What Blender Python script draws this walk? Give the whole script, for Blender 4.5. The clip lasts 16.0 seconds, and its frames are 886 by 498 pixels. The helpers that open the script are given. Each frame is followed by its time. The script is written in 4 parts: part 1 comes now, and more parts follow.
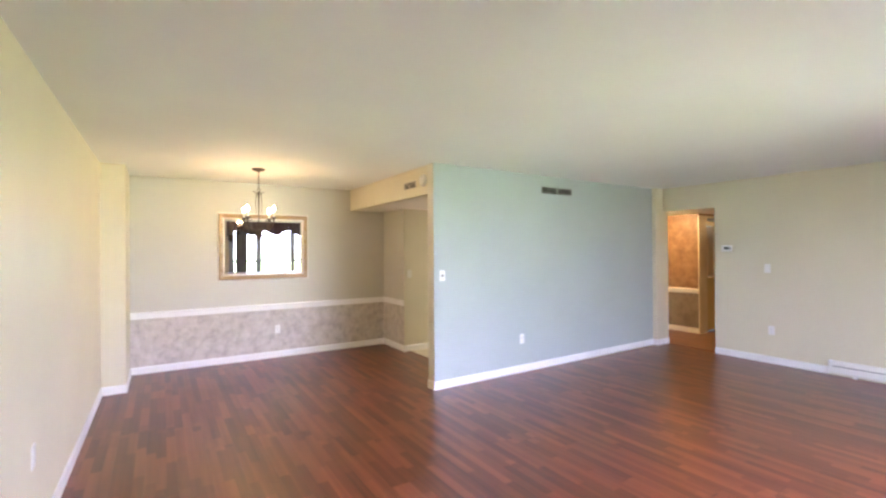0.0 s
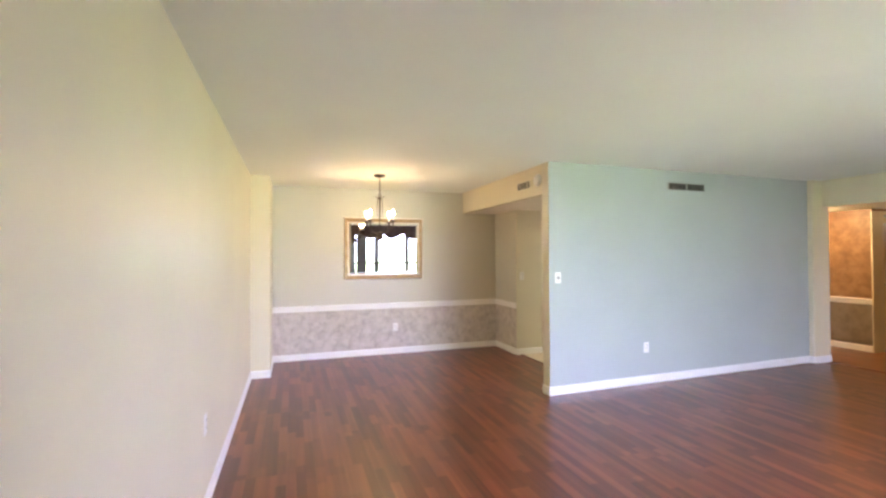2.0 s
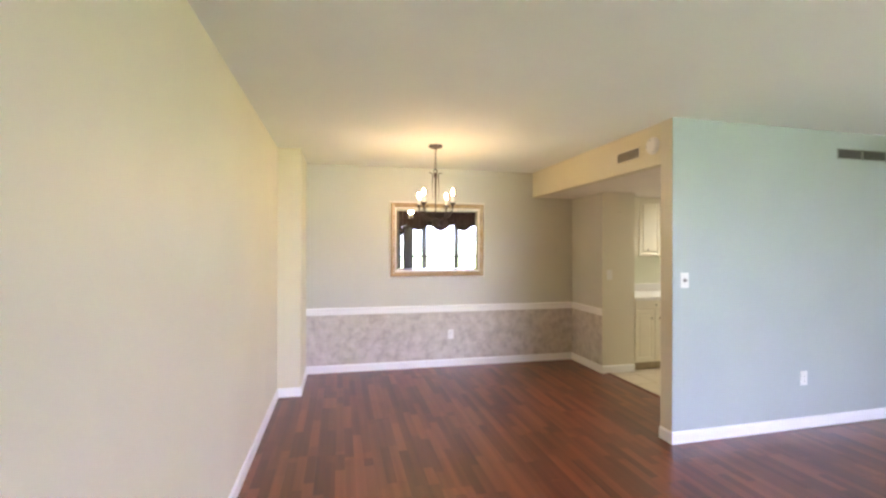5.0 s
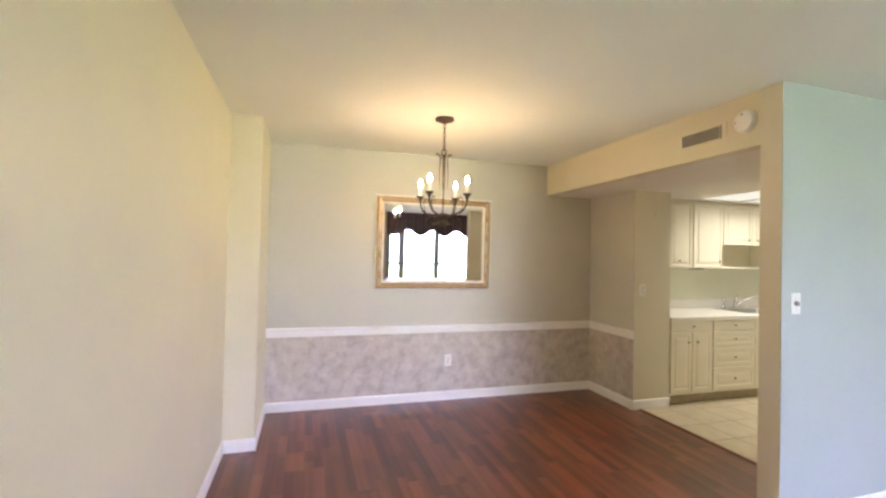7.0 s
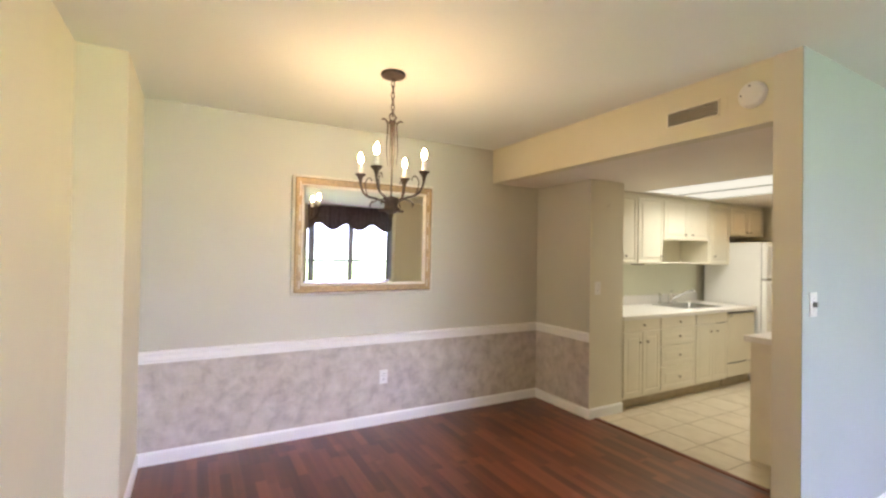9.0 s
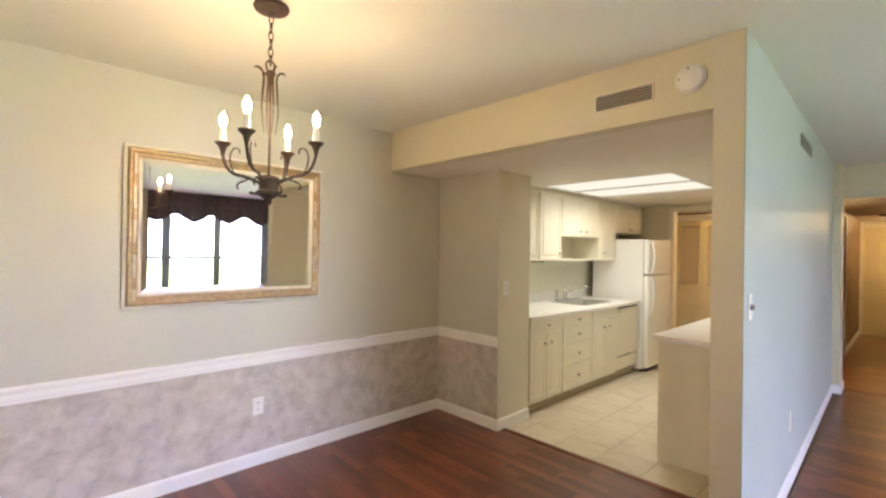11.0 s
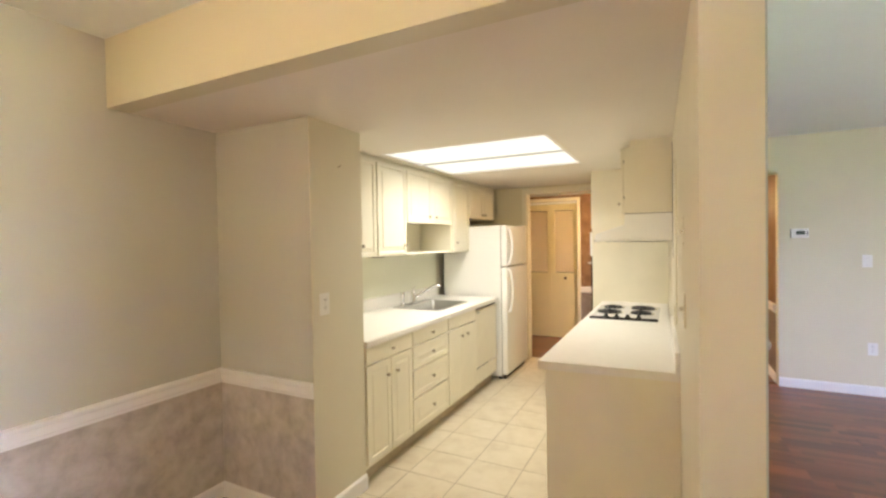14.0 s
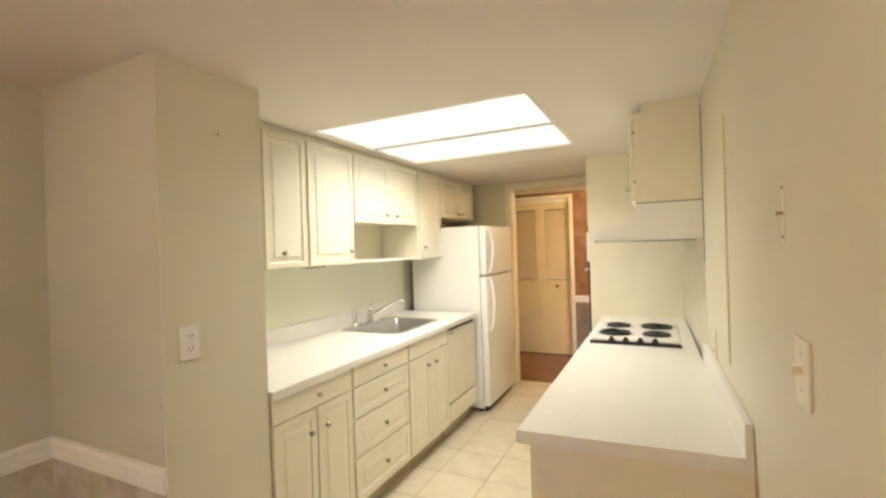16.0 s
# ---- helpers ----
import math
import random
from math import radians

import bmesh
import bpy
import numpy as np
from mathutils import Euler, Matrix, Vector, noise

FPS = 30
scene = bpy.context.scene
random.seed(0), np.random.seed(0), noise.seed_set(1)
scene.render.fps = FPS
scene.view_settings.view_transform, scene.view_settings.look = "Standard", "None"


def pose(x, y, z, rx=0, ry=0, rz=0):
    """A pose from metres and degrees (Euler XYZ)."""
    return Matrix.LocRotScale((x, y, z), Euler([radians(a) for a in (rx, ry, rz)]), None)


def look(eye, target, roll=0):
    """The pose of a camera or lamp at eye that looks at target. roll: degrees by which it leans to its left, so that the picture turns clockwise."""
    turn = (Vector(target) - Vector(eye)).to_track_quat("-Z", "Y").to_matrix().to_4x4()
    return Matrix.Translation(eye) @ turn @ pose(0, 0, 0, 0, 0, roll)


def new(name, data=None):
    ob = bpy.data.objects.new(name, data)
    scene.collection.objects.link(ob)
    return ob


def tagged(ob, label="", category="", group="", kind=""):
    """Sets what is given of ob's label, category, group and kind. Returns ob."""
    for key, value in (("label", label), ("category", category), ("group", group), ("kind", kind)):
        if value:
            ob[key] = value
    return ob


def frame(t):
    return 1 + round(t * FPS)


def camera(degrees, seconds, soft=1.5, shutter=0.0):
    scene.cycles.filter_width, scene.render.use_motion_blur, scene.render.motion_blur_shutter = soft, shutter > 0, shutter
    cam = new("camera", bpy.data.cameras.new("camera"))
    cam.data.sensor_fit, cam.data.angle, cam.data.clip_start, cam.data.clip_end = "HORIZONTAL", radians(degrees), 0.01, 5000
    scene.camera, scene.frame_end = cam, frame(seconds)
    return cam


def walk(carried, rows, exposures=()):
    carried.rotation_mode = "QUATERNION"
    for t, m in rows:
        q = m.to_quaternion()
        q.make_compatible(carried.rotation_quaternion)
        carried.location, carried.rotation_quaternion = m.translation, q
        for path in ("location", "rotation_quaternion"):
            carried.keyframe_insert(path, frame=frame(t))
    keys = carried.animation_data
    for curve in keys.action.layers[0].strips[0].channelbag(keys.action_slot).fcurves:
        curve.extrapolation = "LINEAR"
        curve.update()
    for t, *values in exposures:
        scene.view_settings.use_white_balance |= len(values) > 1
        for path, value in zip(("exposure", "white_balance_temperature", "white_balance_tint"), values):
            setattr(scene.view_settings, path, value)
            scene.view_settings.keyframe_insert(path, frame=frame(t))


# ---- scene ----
cam = camera(89.2, 16.0, soft=2.5)
PATH = [
    (0, (0.559, 0.414, 1.498), (1.622, 2.108, 1.505), -0.4),
    (0.5, (0.523, 0.432, 1.49), (1.493, 2.182, 1.504), -0.5),
    (1, (0.503, 0.435, 1.478), (1.368, 2.238, 1.503), -0.4),
    (1.5, (0.486, 0.449, 1.479), (1.256, 2.295, 1.506), -0.2),
    (2, (0.502, 0.454, 1.469), (1.136, 2.351, 1.496), -0.3),
    (2.5, (0.523, 0.518, 1.46), (1.043, 2.449, 1.481), -0.5),
    (3, (0.547, 0.667, 1.469), (1.021, 2.61, 1.475), -0.5),
    (3.5, (0.576, 0.858, 1.468), (1.032, 2.805, 1.467), -0.3),
    (4, (0.616, 1.107, 1.459), (1.053, 3.058, 1.457), -0.1),
    (6.5, (0.616, 2.496, 1.46), (1.133, 4.428, 1.471), 1.3),
    (7, (0.564, 2.75, 1.446), (1.146, 4.663, 1.477), 1.2),
    (7.5, (0.562, 2.972, 1.449), (1.214, 4.862, 1.49), 1.0),
    (8, (0.558, 3.174, 1.444), (1.287, 5.036, 1.48), 1.1),
    (8.5, (0.545, 3.355, 1.438), (1.395, 5.166, 1.47), 1.2),
    (9, (0.551, 3.522, 1.439), (1.516, 5.274, 1.461), 0.9),
    (11.5, (0.876, 4.173, 1.469), (2.351, 5.525, 1.474), 0.7),
    (12, (1.026, 4.3, 1.479), (2.585, 5.553, 1.479), 0.4),
    (12.5, (1.19, 4.404, 1.467), (2.82, 5.563, 1.467), 0.1),
    (13, (1.387, 4.529, 1.462), (3.076, 5.6, 1.451), -0.1),
    (13.5, (1.609, 4.641, 1.467), (3.351, 5.625, 1.445), -0.3),
    (14, (1.874, 4.733, 1.478), (3.657, 5.64, 1.443), -0.9),
    (14.5, (2.127, 4.81, 1.486), (3.94, 5.652, 1.42), -1.3),
    (15, (2.376, 4.858, 1.45), (4.199, 5.681, 1.414), -1.5),
    (15.5, (2.574, 4.895, 1.45), (4.394, 5.724, 1.435), -1.6),
    (16, (2.7, 4.904, 1.455), (4.499, 5.778, 1.448), -1.8),
]
walk(cam, [(t, look(eye, target, roll)) for t, eye, target, roll in PATH], [(0, 0.66), (4, 0.52), (8, 0.38), (12.5, 0.53), (14.5, 0.93), (15.2, 0.97), (16, 0.77)])

# ---- world and light ----
world = bpy.data.worlds.new("sky")
scene.world = world
world.use_nodes = True
wn = world.node_tree
sky = wn.nodes.new("ShaderNodeTexSky")
sky.sky_type, sky.sun_disc = "NISHITA", False
sky.sun_elevation, sky.sun_rotation = radians(50), radians(200)
wn.links.new(sky.outputs[0], wn.nodes["Background"].inputs[0])
wn.nodes["Background"].inputs[1].default_value = 0.12


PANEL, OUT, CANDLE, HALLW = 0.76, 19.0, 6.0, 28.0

# ---- plan, in metres ----
X_LEFT, X_JOG, Y_JOG, Y_DIN = 0.02, 0.235, 6.295, 7.085
X_BULK, Z_BULK, Z_CEIL = 3.05, 2.125, 2.445
X_ALC, Y_STUB, X_STUB = 3.615, 6.375, 4.04
Y_PART, Y_PART2, SKEW = 4.55, 4.677, 0.0225
X_EAST, X_EAST2 = 7.285, 7.405
Y_PIER, Y_HALL = 4.575, 3.80
Y_WIN = -0.45
X_FAR, X_END, Y_CORR = 8.60, 12.25, 4.74



def south(x):
    """The living room face of the partition, which runs a little askew."""
    return Y_PART + SKEW * (x - 3.038)


def north(x):
    """The kitchen face of the partition."""
    return Y_PART2 + SKEW * (x - 3.038)


LEAN = math.degrees(math.atan(SKEW))

# ---- materials ----
def material(name, colour, rough=0.6, metal=0.0, vary=0.06, scale=6.0, bump=0.0, grain=60.0, emit=0.0, second=None):
    """A surface with soft blotches of two sizes and fine relief."""
    m = bpy.data.materials.new(name)
    m.use_nodes = True
    n, l = m.node_tree.nodes, m.node_tree.links
    b = n["Principled BSDF"]
    b.inputs["Roughness"].default_value, b.inputs["Metallic"].default_value = rough, metal
    at = n.new("ShaderNodeTexCoord")
    big = n.new("ShaderNodeTexNoise")
    big.inputs["Scale"].default_value, big.inputs["Detail"].default_value = scale, 6
    l.new(at.outputs["Object"], big.inputs["Vector"])
    ramp = n.new("ShaderNodeValToRGB")
    dark = second or [c * (1 - vary) for c in colour]
    light = colour if second else [min(1, c * (1 + vary)) for c in colour]
    ramp.color_ramp.elements[0].position, ramp.color_ramp.elements[1].position = 0.3, 0.7
    ramp.color_ramp.elements[0].color, ramp.color_ramp.elements[1].color = (*dark, 1), (*light, 1)
    l.new(big.outputs[0], ramp.inputs[0])
    l.new(ramp.outputs[0], b.inputs["Base Color"])
    if bump:
        fine = n.new("ShaderNodeTexNoise")
        fine.inputs["Scale"].default_value, fine.inputs["Detail"].default_value = grain, 3
        l.new(at.outputs["Object"], fine.inputs["Vector"])
        relief = n.new("ShaderNodeBump")
        relief.inputs["Strength"].default_value, relief.inputs["Distance"].default_value = bump, 0.002
        l.new(fine.outputs[0], relief.inputs["Height"])
        l.new(relief.outputs[0], b.inputs["Normal"])
    if emit:
        b.inputs["Emission Strength"].default_value = emit
        b.inputs["Emission Color"].default_value = (*colour, 1)
    return m


PAINT = material("wall paint", (0.72, 0.672, 0.50), 0.45, vary=0.03, scale=1.5, bump=0.15, grain=220)
PALEPAINT = material("pale kitchen wall paint", (0.72, 0.68, 0.545), 0.45, vary=0.03, scale=1.5, bump=0.15, grain=220)
GREIGE = material("greige wall paint", (0.565, 0.556, 0.487), 0.42, vary=0.03, scale=1.5, bump=0.15, grain=220)
CEILING = material("ceiling paint", (0.81, 0.83, 0.78), 0.8, vary=0.02, scale=1.2, bump=0.3, grain=150)
# the ceiling colour again, warmed to hold bounced light from the panel
KITCHEN_CEILING = material("ceiling paint with warm bounce", (0.85, 0.80, 0.71), 0.7, vary=0.025, scale=1.5, bump=0.3, grain=150)
TRIM = material("white trim paint", (0.90, 0.90, 0.885), 0.35, vary=0.02, scale=4)
CREAM = material("cream cabinet lacquer", (0.82, 0.775, 0.63), 0.36, vary=0.03, scale=5, bump=0.04, grain=90)
LAMINATE = material("white laminate", (0.82, 0.80, 0.75), 0.3, vary=0.02, scale=30, bump=0.03, grain=300)
ENAMEL = material("white appliance enamel", (0.87, 0.865, 0.83), 0.25, vary=0.015, scale=4, bump=0.08, grain=400)
STEEL = material("brushed stainless steel", (0.50, 0.50, 0.48), 0.42, 1.0, vary=0.05, scale=20, bump=0.05, grain=200)
CHROME = material("chrome", (0.75, 0.75, 0.76), 0.1, 1.0, vary=0.02)
BRONZE = material("aged bronze", (0.052, 0.033, 0.025), 0.6, 0.12, vary=0.35, scale=40, bump=0.2, grain=150)
BLACK = material("black coil metal", (0.02, 0.02, 0.022), 0.4, 0.3, vary=0.2, scale=50)
PLASTIC = material("white plastic", (0.84, 0.83, 0.79), 0.35, vary=0.02, scale=10)
# near-black: paints shade in slots, gaps and closet; also colours feet and grille
DARK = material("near-black shade and fittings", (0.015, 0.014, 0.013), 0.8, vary=0.1)
GREYMETAL = material("grey vent paint", (0.30, 0.29, 0.27), 0.5, 0.2, vary=0.08, scale=20)
LCD = material("grey display", (0.10, 0.12, 0.10), 0.2)
PINEDOOR = material("cream closet door paint", (0.76, 0.67, 0.39), 0.4, vary=0.04, scale=3, bump=0.06)
GILT = material("antique gilt moulding", (0.46, 0.32, 0.17), 0.40, 0.5, scale=30, second=(0.27, 0.19, 0.11), bump=0.3, grain=120)
PALE = material("worn pale gesso", (0.80, 0.76, 0.68), 0.38, 0.1, vary=0.08, scale=25, bump=0.1, grain=120)
SILVER = material("silvered slip", (0.62, 0.58, 0.52), 0.4, 0.6, vary=0.15, scale=40)
VALANCE = material("dark taupe valance fabric", (0.120, 0.090, 0.080), 0.9, vary=0.2, scale=12, bump=0.4, grain=500)
DRAPE = material("grey drape fabric", (0.32, 0.35, 0.39), 0.9, vary=0.15, scale=10, bump=0.3, grain=500)
ALU = material("grey aluminium", (0.30, 0.335, 0.345), 0.45, 0.1, vary=0.1, scale=8)
RAIL = material("painted railing metal", (0.35, 0.36, 0.36), 0.5, 0.3)
CONCRETE = material("balcony concrete", (0.38, 0.37, 0.35), 0.85, vary=0.12, scale=3, bump=0.4)
LAWN = material("lawn", (0.06, 0.10, 0.03), 0.9, vary=0.3, scale=0.6)
GROUT = material("grout", (0.33, 0.28, 0.21), 0.9, vary=0.15, scale=9)


def glow(name, colour, strength):
    m = bpy.data.materials.new(name)
    m.use_nodes = True
    n, l = m.node_tree.nodes, m.node_tree.links
    n.remove(n["Principled BSDF"])
    e = n.new("ShaderNodeEmission")
    e.inputs[0].default_value, e.inputs[1].default_value = (*colour, 1), strength
    l.new(e.outputs[0], n["Material Output"].inputs[0])
    return m


def outdoors(name, strength, sky, lawn, trees):
    """Glowing sheet that sends in daylight: hazy sky over a lawn, both dimmed for a stand of trees towards the west
    (low x).
    """
    m = glow(name, sky, strength)
    n, l = m.node_tree.nodes, m.node_tree.links
    e = n["Emission"]
    at, tex, sep = n.new("ShaderNodeTexCoord"), n.new("ShaderNodeTexNoise"), n.new("ShaderNodeSeparateXYZ")
    tex.inputs["Scale"].default_value, tex.inputs["Detail"].default_value = 0.9, 8
    l.new(at.outputs["Object"], tex.inputs["Vector"])
    l.new(at.outputs["Object"], sep.inputs[0])

    def rise(axis, low, high, ragged):
        add, ramp = n.new("ShaderNodeMath"), n.new("ShaderNodeMapRange")
        add.operation = "MULTIPLY_ADD"
        add.inputs[1].default_value = ragged
        l.new(tex.outputs[0], add.inputs[0])
        l.new(sep.outputs[axis], add.inputs[2])
        ramp.interpolation_type = "SMOOTHSTEP"
        ramp.inputs["From Min"].default_value, ramp.inputs["From Max"].default_value = low + ragged / 2, high + ragged / 2
        l.new(add.outputs[0], ramp.inputs[0])
        return ramp.outputs[0]

    def blend(share, a, b):
        mix = n.new("ShaderNodeMix")
        mix.data_type = "RGBA"
        l.new(share, mix.inputs[0])
        for slot, v in ((6, a), (7, b)):
            if isinstance(v, tuple):
                mix.inputs[slot].default_value = (*v, 1)
            else:
                l.new(v, mix.inputs[slot])
        return mix.outputs[2]

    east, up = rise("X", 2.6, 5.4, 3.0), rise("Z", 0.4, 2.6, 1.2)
    # tree shade painted into the lawn's glow, 0.35 of it at low x
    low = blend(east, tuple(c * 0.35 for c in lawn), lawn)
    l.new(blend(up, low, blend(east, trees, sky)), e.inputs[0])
    return m


BULB = glow("lit flame bulb", (1.0, 0.65, 0.34), CANDLE * 66)
DIFFUSER = glow("lit fluorescent diffuser", (1.0, 0.935, 0.79), PANEL)
DOME = glow("lit glass dome", (1.0, 0.69, 0.31), HALLW * 2.7)
# stronger glow for the hall lamp added out of view
DOME_UNSEEN = glow("lit amber dome of the unseen lamp", (1.0, 0.64, 0.30), HALLW * 4.0)
# the tree tone is lifted and blued to light the east side
OUTDOORS = outdoors("glowing trees, lawn and sky", OUT, (1.68, 1.67, 2.95), (0.98, 1.19, 0.69), (0.65, 0.66, 1.06))

# cooler and darker than the partition's other sides
SAGE = material("pale sage grey", (0.430, 0.482, 0.466), 0.42, vary=0.03, scale=1.5, bump=0.12, grain=220)
# closet door paint made paler: the kitchen light on the slats is in it
LOUVRE = material("door paint lightened for lit louvres", (0.85, 0.73, 0.50), 0.4, vary=0.04, scale=5)
m = GLASS = bpy.data.materials.new("clear glass")
m.use_nodes = True
b = m.node_tree.nodes["Principled BSDF"]
b.inputs["Transmission Weight"].default_value, b.inputs["Roughness"].default_value, b.inputs["IOR"].default_value = 1.0, 0.0, 1.45
m = MIRROR = bpy.data.materials.new("silvered mirror")
m.use_nodes = True
b = m.node_tree.nodes["Principled BSDF"]
b.inputs["Base Color"].default_value, b.inputs["Metallic"].default_value, b.inputs["Roughness"].default_value = (0.9, 0.92, 0.9, 1), 1.0, 0.015


def wood(name, dark, mid, light, rough):
    """Laminate boards printed with three narrow strips each; grain along the board (local y)."""
    m = bpy.data.materials.new(name)
    m.use_nodes = True
    n, l = m.node_tree.nodes, m.node_tree.links
    b = n["Principled BSDF"]
    at, info = n.new("ShaderNodeTexCoord"), n.new("ShaderNodeObjectInfo")
    geo = n.new("ShaderNodeNewGeometry")
    sep, mix = n.new("ShaderNodeSeparateXYZ"), n.new("ShaderNodeCombineXYZ")
    l.new(at.outputs["Object"], sep.inputs[0])
    both = n.new("ShaderNodeMath")
    both.operation = "ADD"
    l.new(info.outputs["Random"], both.inputs[0])
    l.new(geo.outputs["Random Per Island"], both.inputs[1])
    shift = n.new("ShaderNodeMath")
    shift.operation = "MULTIPLY_ADD"
    shift.inputs[1].default_value = 11.3
    l.new(both.outputs[0], shift.inputs[0])
    l.new(sep.outputs["Y"], shift.inputs[2])
    l.new(shift.outputs[0], mix.inputs["X"])
    l.new(sep.outputs["X"], mix.inputs["Y"])
    def calc(op, x, y, z=None):
        q = n.new("ShaderNodeMath")
        q.operation = op
        for slot, v in enumerate((x, y, z)):
            if v is None:
                continue
            if isinstance(v, (int, float)):
                q.inputs[slot].default_value = v
            else:
                l.new(v, q.inputs[slot])
        return q.outputs[0]

    def chance(x, y):
        both, hash = n.new("ShaderNodeCombineXYZ"), n.new("ShaderNodeTexWhiteNoise")
        l.new(x, both.inputs[0])
        l.new(y, both.inputs[1])
        l.new(both.outputs[0], hash.inputs["Vector"])
        return hash.outputs["Value"]

    board = calc("FLOOR", calc("MULTIPLY_ADD", both.outputs[0], 997.0, 0.25), 0.0)
    row = calc("FLOOR", calc("DIVIDE", sep.outputs["X"], 0.0633), 0.0)
    slip = chance(row, board)
    cell = calc("FLOOR", calc("ADD", calc("DIVIDE", sep.outputs["Y"], 0.52), slip), 0.0)
    key = calc("MULTIPLY_ADD", row, 1009.0, board)
    tone = chance(cell, key)
    fine = n.new("ShaderNodeTexNoise")
    fine.inputs["Scale"].default_value, fine.inputs["Detail"].default_value = 1.0, 1.5
    stretch = n.new("ShaderNodeVectorMath")
    stretch.operation = "MULTIPLY"
    stretch.inputs[1].default_value = (0.9, 22, 1)
    l.new(mix.outputs[0], stretch.inputs[0])
    l.new(stretch.outputs[0], fine.inputs["Vector"])
    add = n.new("ShaderNodeMath")
    add.operation = "MULTIPLY_ADD"
    add.inputs[1].default_value = 0.47
    l.new(tone, add.inputs[0])
    half = n.new("ShaderNodeMath")
    half.operation = "MULTIPLY"
    half.inputs[1].default_value = 0.50
    l.new(fine.outputs[0], half.inputs[0])
    l.new(half.outputs[0], add.inputs[2])
    ramp = n.new("ShaderNodeValToRGB")
    ramp.color_ramp.elements[0].position, ramp.color_ramp.elements[1].position = 0.18, 0.82
    ramp.color_ramp.elements[0].color, ramp.color_ramp.elements[1].color = (*dark, 1), (*light, 1)
    ramp.color_ramp.elements.new(0.48).color = (*mid, 1)
    l.new(add.outputs[0], ramp.inputs[0])
    l.new(ramp.outputs[0], b.inputs["Base Color"])
    scuff = n.new("ShaderNodeTexNoise")
    scuff.inputs["Scale"].default_value, scuff.inputs["Detail"].default_value = 4.0, 2
    l.new(at.outputs["Object"], scuff.inputs["Vector"])
    span = n.new("ShaderNodeMapRange")
    span.inputs["To Min"].default_value, span.inputs["To Max"].default_value = rough - 0.015, rough + 0.025
    l.new(scuff.outputs[0], span.inputs[0])
    l.new(span.outputs[0], b.inputs["Roughness"])
    b.inputs["Specular IOR Level"].default_value = 0.38
    b.inputs["Coat Weight"].default_value, b.inputs["Coat Roughness"].default_value = 0.5, 0.19
    return m


CHERRY = wood("cherry laminate", (0.078, 0.0165, 0.0085), (0.142, 0.0335, 0.0148), (0.232, 0.064, 0.028), 0.34)
# lighter, more orange cherry: the hall lamp's warmth is put into the colour
HALLWOOD_LIT = wood("lamp-warmed hall laminate", (0.11, 0.031, 0.012), (0.175, 0.054, 0.020), (0.25, 0.085, 0.034), 0.295)


def stone(name, colours, rough, patch, bump):
    """Sponge-printed or glazed surface: clouds of a few tones with veins."""
    m = bpy.data.materials.new(name)
    m.use_nodes = True
    n, l = m.node_tree.nodes, m.node_tree.links
    b = n["Principled BSDF"]
    b.inputs["Roughness"].default_value = rough
    at, info = n.new("ShaderNodeTexCoord"), n.new("ShaderNodeObjectInfo")
    move = n.new("ShaderNodeVectorMath")
    move.operation = "MULTIPLY_ADD"
    move.inputs[1].default_value = (17, 11, 5)
    l.new(info.outputs["Random"], move.inputs[0])
    l.new(at.outputs["Object"], move.inputs[2])
    tex = n.new("ShaderNodeTexNoise")
    tex.inputs["Scale"].default_value, tex.inputs["Detail"].default_value = patch, 9
    tex.inputs["Roughness"].default_value, tex.inputs["Distortion"].default_value = 0.6, 0.25
    l.new(move.outputs[0], tex.inputs["Vector"])
    ramp = n.new("ShaderNodeValToRGB")
    ramp.color_ramp.elements[0].position, ramp.color_ramp.elements[1].position = 0.32, 0.70
    ramp.color_ramp.elements[0].color, ramp.color_ramp.elements[1].color = (*colours[0], 1), (*colours[-1], 1)
    for k, c in enumerate(colours[1:-1]):
        ramp.color_ramp.elements.new(0.32 + 0.38 * (k + 1) / (len(colours) - 1)).color = (*c, 1)
    l.new(tex.outputs[0], ramp.inputs[0])
    l.new(ramp.outputs[0], b.inputs["Base Color"])
    relief = n.new("ShaderNodeBump")
    relief.inputs["Strength"].default_value, relief.inputs["Distance"].default_value = bump, 0.002
    l.new(tex.outputs[0], relief.inputs["Height"])
    l.new(relief.outputs[0], b.inputs["Normal"])
    return m


DADO = stone("mottled taupe wallpaper", [(0.44, 0.395, 0.35), (0.565, 0.515, 0.46), (0.665, 0.615, 0.56)], 0.5, 11.0, 0.08)
HALLPAPER = stone("mottled brown wallpaper", [(0.165, 0.088, 0.045), (0.235, 0.130, 0.068), (0.295, 0.178, 0.100)], 0.45, 8.0, 0.08)
HALLDADO = stone("grey brown wallpaper", [(0.19, 0.155, 0.13), (0.25, 0.21, 0.175), (0.295, 0.25, 0.21)], 0.5, 7.0, 0.08)
TILE = stone("cream ceramic tile", [(0.55, 0.47, 0.34), (0.62, 0.55, 0.41), (0.66, 0.59, 0.46)], 0.32, 7.0, 0.1)

# ---- builders ----
def box(bm, x0, y0, z0, x1, y1, z1, bevel=0.0):
    made = bmesh.ops.create_cube(bm, size=1.0, matrix=Matrix.LocRotScale(((x0 + x1) / 2, (y0 + y1) / 2, (z0 + z1) / 2), None, (abs(x1 - x0), abs(y1 - y0), abs(z1 - z0))))
    if bevel:
        edges = list({e for v in made["verts"] for e in v.link_edges})
        bmesh.ops.bevel(bm, geom=edges, offset=bevel, segments=2, affect="EDGES", profile=0.5)
    return bm


def boxes(*rows, bevel=0.0):
    bm = bmesh.new()
    for row in rows:
        box(bm, *row, bevel=bevel)
    return bm


